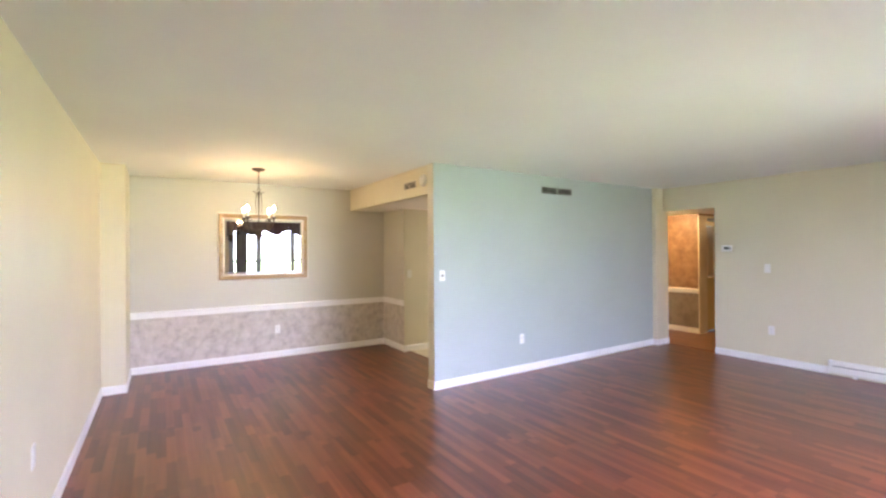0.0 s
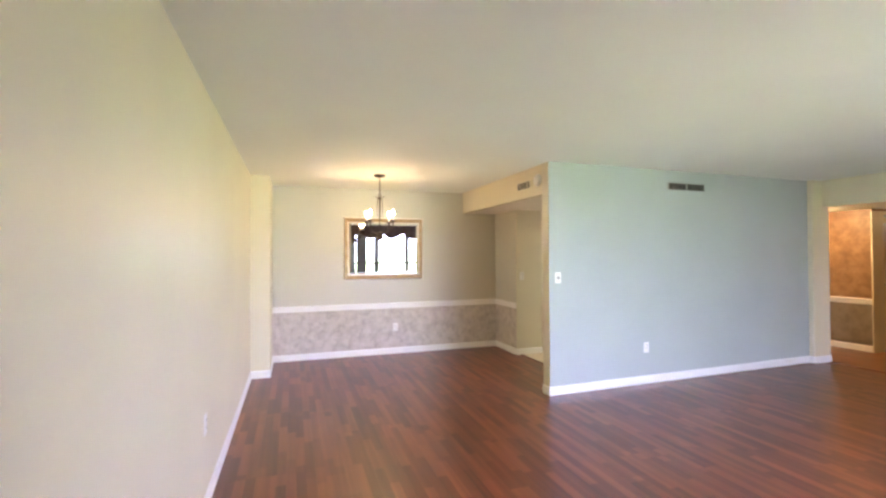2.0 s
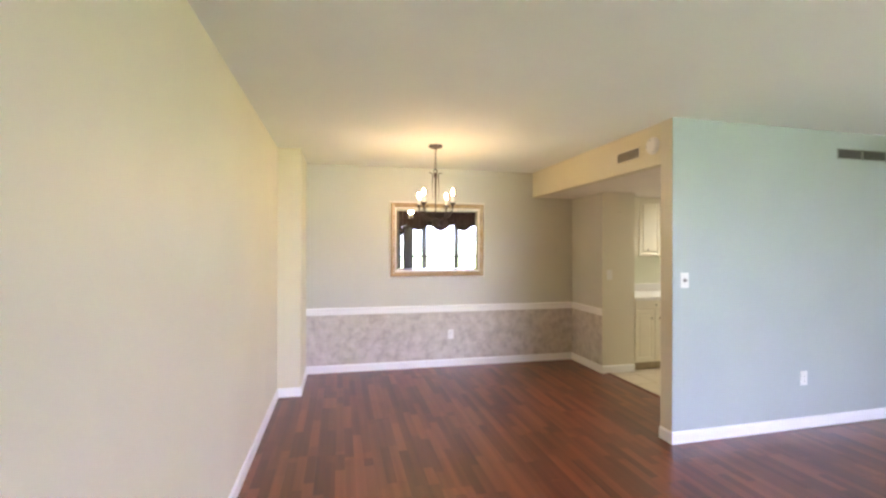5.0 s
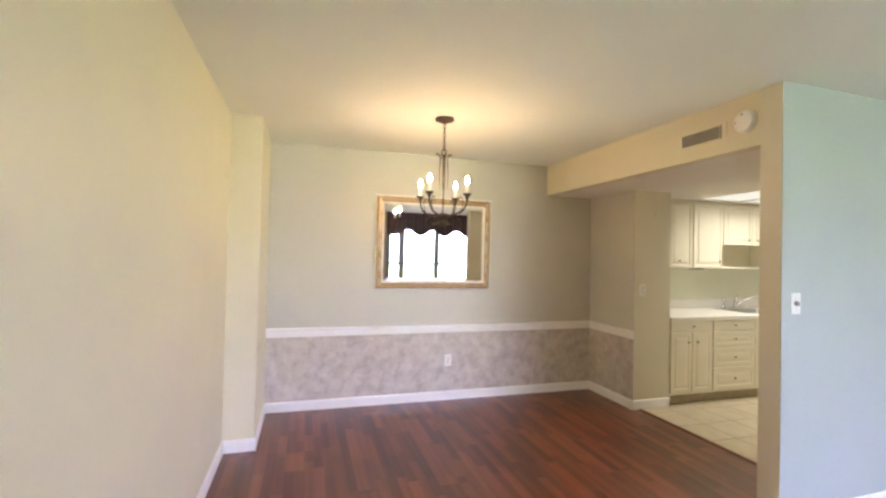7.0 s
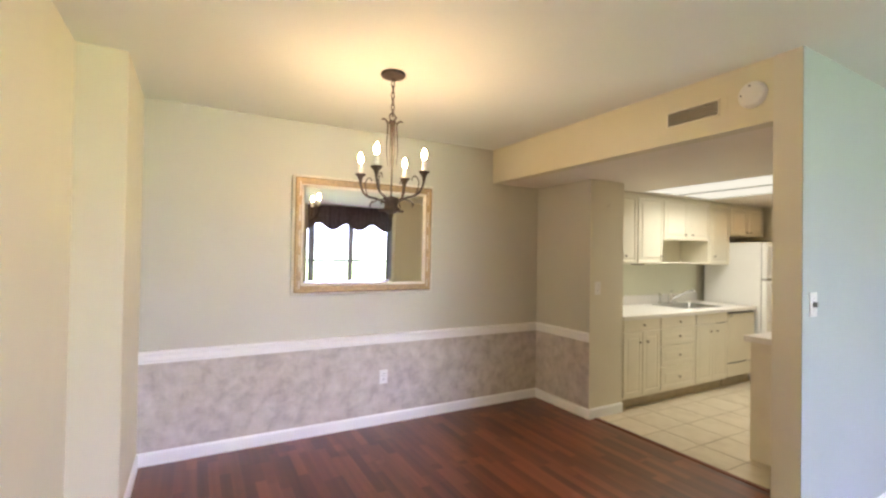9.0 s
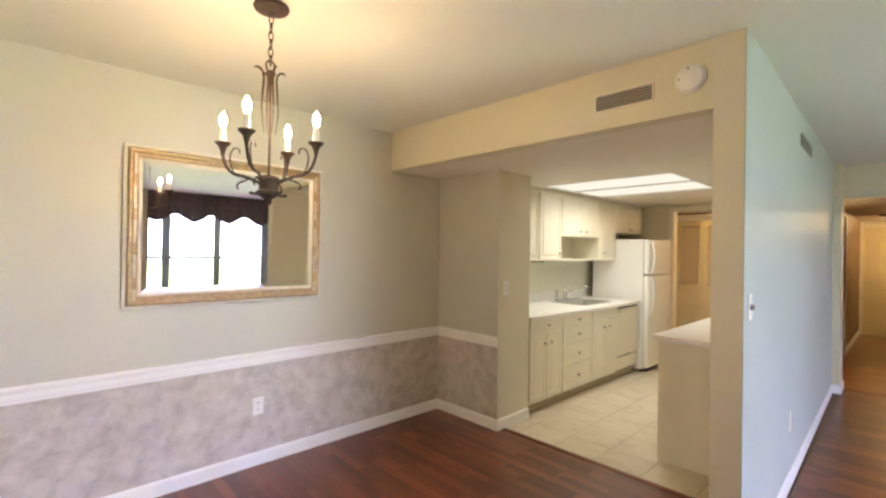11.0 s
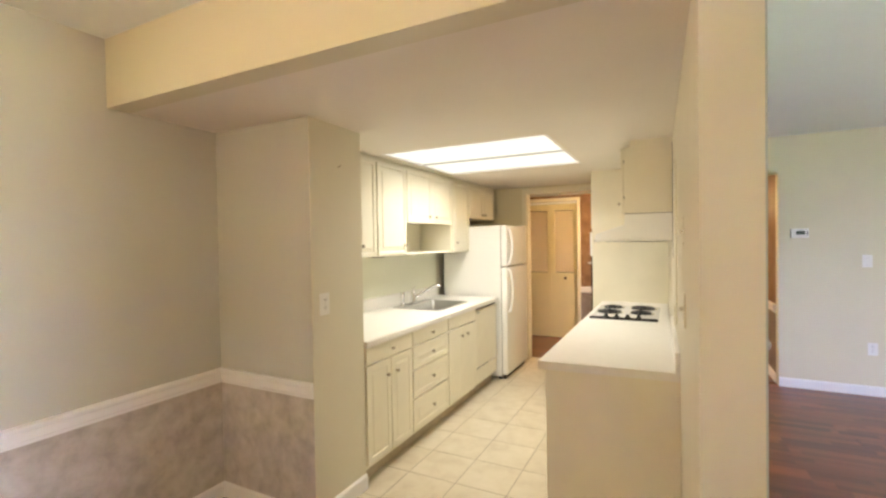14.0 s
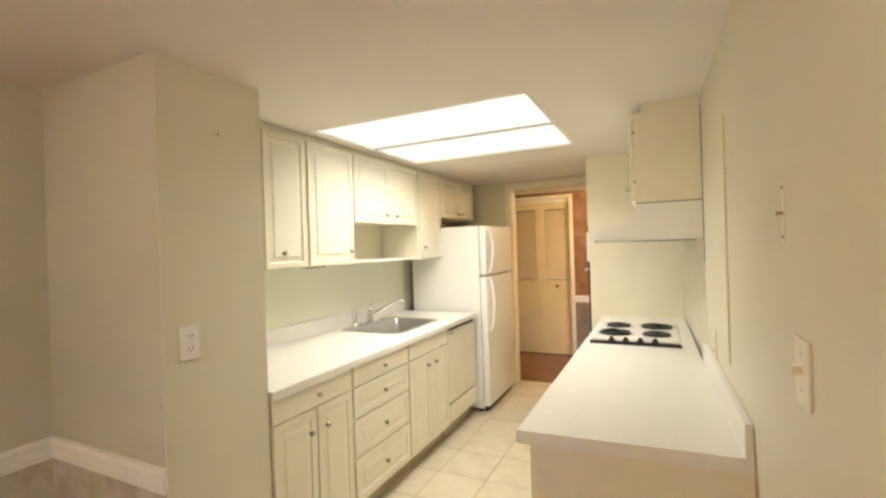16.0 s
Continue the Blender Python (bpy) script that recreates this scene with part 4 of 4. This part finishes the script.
part("shell", run_profile(prof, (0, 0, 0), (HX1 - HX0, 0, 0), (0, 1, 0)), ENAMEL, hood)
part("filter", boxes((0.06, 0.05, -0.004, HX1 - HX0 - 0.06, 0.42, 0.0)), GREYMETAL, hood, "grey grease filter")
part("front_lip", boxes((-0.003, 0.474, -0.003, HX1 - HX0 + 0.003, 0.484, 0.012)), STEEL, hood)
high = thing("wall_cabinet", (HX0, HY, 1.643), "plain-sided cream cabinet above the range hood", "cabinet", "wall cabinets")
part("carcass", boxes((0, 0.0, 0, 6.378 - HX0, 0.290, 0.44), bevel=0.002), CREAM, high)
for k in range(3):
    f = part("cabinet_door", panel_front(0.415, 0.425), CREAM, high)
    f.matrix_local = pose(0.212 + 0.422 * k, 0.291, 0.008, 0, 0, 180)
    knob(f, 0.16, 0.06)
    for z in (0.10, 0.34):
        part("hinge", boxes((-0.004, 0.286, z, 0.003, 0.292, z + 0.014)), BRONZE, high) if k == 0 else None
solid("cabinet_filler", boxes((HX0, HY, 2.083, 6.378, HY + 0.25, 2.1245)), CREAM, "cream filler strip above the hood cabinet", "trim")
# dark strips laid on the side panel draw the shade of narrow gaps
for y0, z0, y1, z1, words in ((HY - 0.0015, 1.35, HY + 0.0015, 2.083, "strip of painted gap shade beside the hood and cabinet"), (HY + 0.002, 1.6395, HY + 0.287, 1.6435, "strip of painted gap shade between hood and cabinet"), (HY + 0.03, 1.4535, HY + 0.27, 1.4575, "strip of painted shade along the hood's lower edge")):
    solid("gap_shade_strip", boxes((HX0 - 0.002, y0, z0, HX0 + 0.001, y1, z1)), GAP_SHADE, words, "trim")
tower = thing("oven_tower", (6.698, 4.757, 0), "tall cream oven cabinet with a built-in oven", "cabinet")
part("side_panel", boxes((-0.32, 0, 0, -0.30, 0.655, 2.124)), CREAM, tower)
part("carcass", boxes((-0.30, 0, 0, 0.32, 0.65, 2.124)), CREAM, tower)
f = part("upper_door", panel_front(0.60, 0.52), CREAM, tower)
f.matrix_local = pose(0.01, 0.65, 1.58, 0, 0, 180)
f = part("lower_door", panel_front(0.60, 0.56), CREAM, tower)
f.matrix_local = pose(0.01, 0.65, 0.12, 0, 0, 180)
ov = part("oven_door", boxes((-0.29, 0.65, 0.72, 0.31, 0.672, 1.30), bevel=0.004), BLACK, tower, "black glass oven door")
part("handle", tube(bmesh.new(), [(-0.25, 0.672, 1.24), (-0.25, 0.70, 1.24), (0.27, 0.70, 1.24), (0.27, 0.672, 1.24)], 0.009, 8), STEEL, ov)
part("control_panel", boxes((-0.29, 0.65, 1.31, 0.31, 0.68, 1.54), bevel=0.004), ENAMEL, tower)

TEE = material("grey tee bar", (0.55, 0.54, 0.51), 0.5, vary=0.05, scale=10)
# ---- kitchen light panel ----
light = thing("ceiling_light_panel", ((L0 + L1) / 2, (M0 + M1) / 2, Z_BULK), "recessed fluorescent ceiling light with two diffuser panels", "ceiling light")
lw, ld2 = (L1 - L0) / 2, (M1 - M0) / 2
part("frame", boxes((-lw, -ld2, -0.001, lw, -ld2 + 0.018, 0.02), (-lw, ld2 - 0.018, -0.001, lw, ld2, 0.02), (-lw, -ld2 + 0.018, -0.001, -lw + 0.018, ld2 - 0.018, 0.02), (lw - 0.018, -ld2 + 0.018, -0.001, lw, ld2 - 0.018, 0.02)), TRIM, light)
part("divider", boxes((-0.008, -ld2 + 0.018, -0.001, 0.008, ld2 - 0.018, 0.02)), TEE, light, "grey metal tee bar")
for x0, x1 in ((-lw + 0.018, -0.008), (0.008, lw - 0.018)):
    part("diffuser", boxes((x0, -ld2 + 0.018, 0.012, x1, ld2 - 0.018, 0.016)), DIFFUSER, light, "glowing prismatic diffuser")

# the prismatic sheets throw most of the tubes' light downwards
tubes = bpy.data.lights.new("fluorescent_tubes", "AREA")
tubes.shape, tubes.size, tubes.size_y, tubes.energy, tubes.color, tubes.spread = "RECTANGLE", 2 * lw - 0.12, 2 * ld2 - 0.42, 14.6, (1.0, 0.955, 0.86), radians(150)
lamp = new("fluorescent_tubes", tubes)
lamp.parent, lamp.location = light, (0, 0, -0.004)


# ---- louvred closet doors ----
def louvre_leaf(parent, x, w, h, knob_x=None):
    """One bifold leaf: louvres above, a plain panel below; local -y is its front."""
    leaf = part("door_leaf", boxes((-w / 2, 0, 0.012, -w / 2 + 0.055, 0.03, h), (w / 2 - 0.055, 0, 0.012, w / 2, 0.03, h), (-w / 2 + 0.055, 0, h - 0.09, w / 2 - 0.055, 0.03, h),
                (-w / 2 + 0.055, 0, 0.88, w / 2 - 0.055, 0.03, 0.98), (-w / 2 + 0.055, 0.004, 0.012, w / 2 - 0.055, 0.026, 0.88)), PINEDOOR, parent)
    leaf.location = (x, 0, 0)
    n = 26
    for k in range(n):
        z = 0.99 + (h - 0.10 - 0.99) * (k + 0.5) / n
        slat = new("louvre", louvre_mesh(w))
        slat.parent = leaf
        slat.location = (0, 0.015, z)
    if knob_x is not None:
        part("knob", lathe([(0.008, 0), (0.008, -0.014), (0.018, -0.020), (0.019, -0.030), (0.010, -0.037), (0, -0.038)], 14, "Y", (knob_x, 0, 0.905)), BRONZE, leaf, "dark bronze knob", True)
    return leaf


SLATS = {}


def louvre_mesh(w):
    if w not in SLATS:
        bm = bmesh.new()
        bmesh.ops.create_cube(bm, size=1.0, matrix=Matrix.LocRotScale((0, 0, 0), Euler((radians(45), 0, 0)), (w - 0.108, 0.043, 0.006)))
        SLATS[w] = mesh_of("louvre", bm, LOUVRE)
    return SLATS[w]


c1 = thing("closet_door", (X_FAR + 0.03, 6.40, 0), "cream louvred bifold closet door, closed", "door", "closet doors", -90)
c1["kind"] = "structure"
louvre_leaf(c1, -0.192, 0.382, 2.0)
louvre_leaf(c1, 0.192, 0.382, 2.0, 0.02)
c1.matrix_world = pose(X_FAR + 0.03, 6.345, 0, 0, 0, -90)
part("head_track", boxes((-0.385, -0.012, 2.004, 0.385, 0.04, 2.036)), TRIM, c1, "white head track")
c2 = thing("closet_door", (9.24, Y_CORR + 0.03, 0), "cream louvred bifold closet door in the corridor", "door", "closet doors", 0)
louvre_leaf(c2, -0.185, 0.365, 2.0, 0.12)
louvre_leaf(c2, 0.185, 0.365, 2.0)
c3 = thing("closet_door", (X_END, 4.25, 0), "wide cream louvred closet doors at the corridor end", "door", "closet doors", -90)
for k, kx in ((0, None), (1, 0.06), (2, 0.06)):
    louvre_leaf(c3, -0.31 + 0.30 * k, 0.296, 2.0, kx)
solid("door_casing", boxes((X_END - 0.01, 4.69, 0, X_END + 0.03, Y_CORR, Z_BULK - 0.01), (X_END - 0.01, Y_HALL, 2.01, X_END + 0.03, 4.69, 2.06)), CREAM, "cream casing round the end closet", "trim")
solid("door_casing", boxes((X_FAR, Y_CORR - 0.014, 0, 8.86, Y_CORR, 2.09), (9.62, Y_CORR - 0.014, 0, 9.67, Y_CORR, 2.09), (8.86, Y_CORR - 0.014, 2.04, 9.62, Y_CORR, 2.09)), CREAM, "cream casing round the corridor closet", "trim")
solid("door_casing", boxes((X_FAR - 0.014, 5.91, 0, X_FAR, 5.957, 2.09), (X_FAR - 0.014, 5.957, 2.04, X_FAR, 6.8, 2.09)), CREAM, "cream casing beside the louvred closet", "trim")
# solid block, coloured near-black for the shade seen between the louvres
solid("closet_shade_block", boxes((X_FAR + 0.13, Y_CORR + 0.6, 0, X_FAR + 0.8, 7.2, Z_BULK)), DARK, "near-black block painting the closet's unlit inside", "wall")


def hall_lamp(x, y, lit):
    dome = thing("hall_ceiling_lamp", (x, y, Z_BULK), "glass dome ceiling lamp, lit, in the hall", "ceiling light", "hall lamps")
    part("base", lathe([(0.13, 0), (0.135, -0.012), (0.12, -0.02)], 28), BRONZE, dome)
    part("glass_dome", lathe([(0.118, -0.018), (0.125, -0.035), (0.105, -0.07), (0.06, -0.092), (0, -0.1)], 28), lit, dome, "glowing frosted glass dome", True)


hall_lamp(11.4, 4.02, DOME)
# added lamp, hidden from both doorways, that warms the louvred closet doors
hall_lamp(7.95, 5.15, DOME_UNSEEN)
alarm = thing("smoke_detector", (10.5, 4.36, Z_BULK), "small dark round detector on the hall ceiling", "smoke detector")
part("cover", lathe([(0.06, 0), (0.06, -0.02), (0.04, -0.034), (0, -0.036)], 20), GREYMETAL, alarm, smooth=True)

# ---- sliding glass door, valance, balcony ----
slider = thing("sliding_glass_door", ((W0 + W1) / 2, Y_WIN - 0.07, 0), "dark framed sliding glass door to the balcony", "door")
c = (W0 + W1) / 2
part("outer_frame", boxes((W0 - c, -0.05, 0, W0 - c + 0.05, 0.05, WZ), (W1 - c - 0.05, -0.05, 0, W1 - c, 0.05, WZ), (W0 - c + 0.05, -0.05, WZ - 0.05, W1 - c - 0.05, 0.05, WZ), (W0 - c + 0.05, -0.05, 0, W1 - c - 0.05, 0.05, 0.045)), ALU, slider)
edges = [W0 + 0.05, 3.02, 4.00, W1 - 0.05]
for k, (a, b) in enumerate(zip(edges, edges[1:])):
    y = 0.015 if k % 2 else -0.02
    a, b = a - c - (0.025 if k else 0), b - c + (0.025 if k < 2 else 0)
    s = part("sash", boxes((a, y - 0.015, 0.045, a + 0.10, y + 0.015, WZ - 0.05), (b - 0.10, y - 0.015, 0.045, b, y + 0.015, WZ - 0.05), (a + 0.10, y - 0.015, WZ - 0.11, b - 0.10, y + 0.015, WZ - 0.05), (a + 0.10, y - 0.015, 0.045, b - 0.10, y + 0.015, 0.12)), ALU, slider)
    pane = part("pane", boxes((a + 0.10, y - 0.003, 0.12, b - 0.10, y + 0.003, WZ - 0.11)), GLASS, s, "clear glass pane")
    pane.visible_shadow = False
    if k in (1, 2):
        part("pull_handle", boxes((a + 0.015, y + 0.015, 0.95, a + 0.035, y + 0.04, 1.15), bevel=0.004), BLACK, s)
val = thing("window_valance", (4.2, Y_WIN, 1.83), "dark scalloped fabric valance over the glass door", "valance")
bm = bmesh.new()
rows = []
for k in range(241):
    x = 1.86 + 3.52 * k / 240
    low = 0.20 * (1 - abs(math.cos(math.pi * (x - 3.47) / 0.68))) ** 0.85
    y = 0.155 + 0.012 * math.sin(x * 33) * 0.6 + 0.008 * math.sin(x * 57 + 1)
    rows.append([bm.verts.new((x - 4.2, y * s, z)) for z, s in ((low, 1.08), (low + 0.03, 1.04), (0.36, 1.0), (0.60, 0.98))] + [bm.verts.new((x - 4.2, y * 0.98 - 0.02, 0.60)), bm.verts.new((x - 4.2, y - 0.02, low + 0.004))])
for a, b in zip(rows, rows[1:]):
    for j in range(6):
        bm.faces.new((a[j], a[(j + 1) % 6], b[(j + 1) % 6], b[j]))
bm.faces.new(rows[0]), bm.faces.new(rows[-1][::-1])
bmesh.ops.recalc_face_normals(bm, faces=bm.faces[:])
part("scalloped_drop", bm, VALANCE, val, smooth=True)
part("top_board", boxes((-2.36, 0, 0.58, 1.18, 0.14, 0.605)), VALANCE, val)
drape = thing("window_drape", (2.53, Y_WIN + 0.06, 0), "grey drape gathered at the side of the door", "curtain")
bm = bmesh.new()
rows = [[bm.verts.new((-0.16 + 0.32 * k / 60, 0.022 * math.sin(k * 0.9) + off, z)) for z, off in ((0.03, 0), (2.2, 0), (2.2, -0.006), (0.03, -0.006))] for k in range(61)]
for a, b in zip(rows, rows[1:]):
    for j in range(4):
        bm.faces.new((a[j], a[(j + 1) % 4], b[(j + 1) % 4], b[j]))
bmesh.ops.recalc_face_normals(bm, faces=bm.faces[:])
part("cloth", bm, DRAPE, drape, smooth=True)
part("rod", tube(bmesh.new(), [(-0.2, -0.003, 2.2), (2.85, -0.003, 2.2)], 0.012, 8), ALU, drape)
solid("balcony_floor", boxes((0.5, Y_WIN - T - 1.5, -0.2, 7.0, Y_WIN - T, -0.03)), CONCRETE, "grey concrete balcony slab", "balcony")
# added slab, never in view: keeps high sky light off the near floor
solid("unseen_daylight_blocker", boxes((0.5, Y_WIN - T - 1.5, 2.44, 7.0, Y_WIN - T, 2.62)), CONCRETE, "unseen concrete slab added overhead to cut high daylight", "balcony")
fence = thing("balcony_railing", (3.75, Y_WIN - T - 1.42, -0.03), "thin metal balcony railing", "railing")
part("top_rail", boxes((-3.2, -0.03, 1.02, 3.2, 0.03, 1.11), bevel=0.004), RAIL, fence)
part("bottom_rail", boxes((-3.2, -0.015, 0.08, 3.2, 0.015, 0.11)), RAIL, fence)
for x in (-3.18, -1.06, 1.06, 3.18):
    part("post", boxes((x - 0.02, -0.02, 0, x + 0.02, 0.02, 1.06)), RAIL, fence)
bal = mesh_of("baluster", boxes((-0.009, -0.009, 0.11, 0.009, 0.009, 1.06)), RAIL)
for k in range(53):
    ob = new("baluster", bal)
    ob.parent, ob.location = fence, (-3.12 + 0.12 * k, 0, 0)
solid("ground", boxes((-300, -400, -3.3, 300, 300, -3.2)), LAWN, "green lawn below the balcony", "ground")
bm = bmesh.new()
vs = [bm.verts.new(p) for p in ((-16, -9.5, -3.19), (24, -9.5, -3.19), (24, -9.5, 13), (-16, -9.5, 13))]
bm.faces.new(vs)
solid("backdrop", bm, OUTDOORS, "glowing sheet of hazy trees, lawn and sky that lights the room", "backdrop")

# ---- floors, piece by piece ----
BW, BL = 0.19, 1.26


def board_mesh(w, l):
    key = (round(w, 3), round(l, 3))
    if key not in BOARDS:
        c = 0.0004
        bm = bmesh.new()
        lo = [bm.verts.new(p) for p in ((0, 0, -0.012), (w, 0, -0.012), (w, l, -0.012), (0, l, -0.012))]
        mid = [bm.verts.new(p) for p in ((0, 0, -c), (w, 0, -c), (w, l, -c), (0, l, -c))]
        up = [bm.verts.new(p) for p in ((c, c, 0), (w - c, c, 0), (w - c, l - c, 0), (c, l - c, 0))]
        for a, b in ((lo, mid), (mid, up)):
            for j in range(4):
                bm.faces.new((a[j], a[(j + 1) % 4], b[(j + 1) % 4], b[j]))
        bm.faces.new(up)
        BOARDS[key] = mesh_of("floorboard", bm, CHERRY)
    return BOARDS[key]


BOARDS = {}
living = thing("floor_boards", (0, 0, 0), "glossy dark cherry laminate floorboards", "floor")
living["kind"] = "structure"
rng = random.Random(4)
cols = [3.69 - BW * (k + 1) for k in range(20)] + [3.69 + BW * k for k in range(19)]
for x in cols:
    x0, x1 = max(x, X_LEFT), min(x + BW, X_EAST2)
    if x1 - x0 < 0.02:
        continue
    end = Y_DIN if x < 3.68 else Y_PART
    y = Y_WIN - rng.uniform(0.1, 1.1)
    while y < end - 0.01:
        y0, y1 = max(y, Y_WIN), min(y + BL, end)
        if y1 - y0 > 0.02:
            ob = new("floorboard", board_mesh(x1 - x0, y1 - y0))
            ob.parent, ob.location = living, (x0, y0, 0)
        y += BL
solid("threshold_strip", run_profile([(0, 0.0), (0.045, 0.0), (0.038, 0.006), (0.008, 0.008), (0.0, 0.004)], (3.672, Y_PART2, 0), (3.672, Y_STUB, 0), E), CHERRY, "cherry transition strip at the kitchen floor", "trim")
bm = bmesh.new()
x = X_EAST2
k = 0
while x < X_END:
    y = Y_HALL - 0.02 - 0.45 * (k % 3)
    while y < Y_DIN:
        if y + 1.26 > Y_HALL:
            box(bm, x + 0.0006, max(y, Y_HALL - 0.02) + 0.0006, -0.012, x + BW - 0.0006, min(y + 1.26, Y_DIN) - 0.0006, 0.0)
        y += 1.26
    x += BW
    k += 1
hallfloor = solid("floor_2", bm, HALLWOOD_LIT, "hall laminate boards with the lamp's orange in their colour", "floor")
tiled = thing("tile_floor", (0, 0, 0), "cream ceramic tile kitchen floor", "floor")
tiled["kind"] = "structure"
part("grout_bed", boxes((3.70, Y_PART2, -0.012, X_EAST2, Y_DIN, -0.003)), GROUT, tiled, "brownish grout")
TS = 0.327


def tile_mesh(w, l):
    key = (round(w, 3), round(l, 3))
    if key not in TILES:
        TILES[key] = mesh_of("tile", boxes((0, 0, -0.010, w, l, 0.0), bevel=0.0018), TILE)
    return TILES[key]


TILES = {}
for a in range(-6, 8):
    for b in range(-5, 3):
        x0, x1 = max(5.30 + TS * a + 0.0025, 3.705), min(5.30 + TS * (a + 1) - 0.0025, X_EAST2)
        y0, y1 = max(5.92 + TS * b + 0.0025, Y_PART2), min(5.92 + TS * (b + 1) - 0.0025, 6.60)
        if x1 - x0 > 0.02 and y1 - y0 > 0.02:
            ob = new("tile", tile_mesh(x1 - x0, y1 - y0))
            ob.parent, ob.location = tiled, (x0, y0, rng.uniform(-0.0005, 0.0))
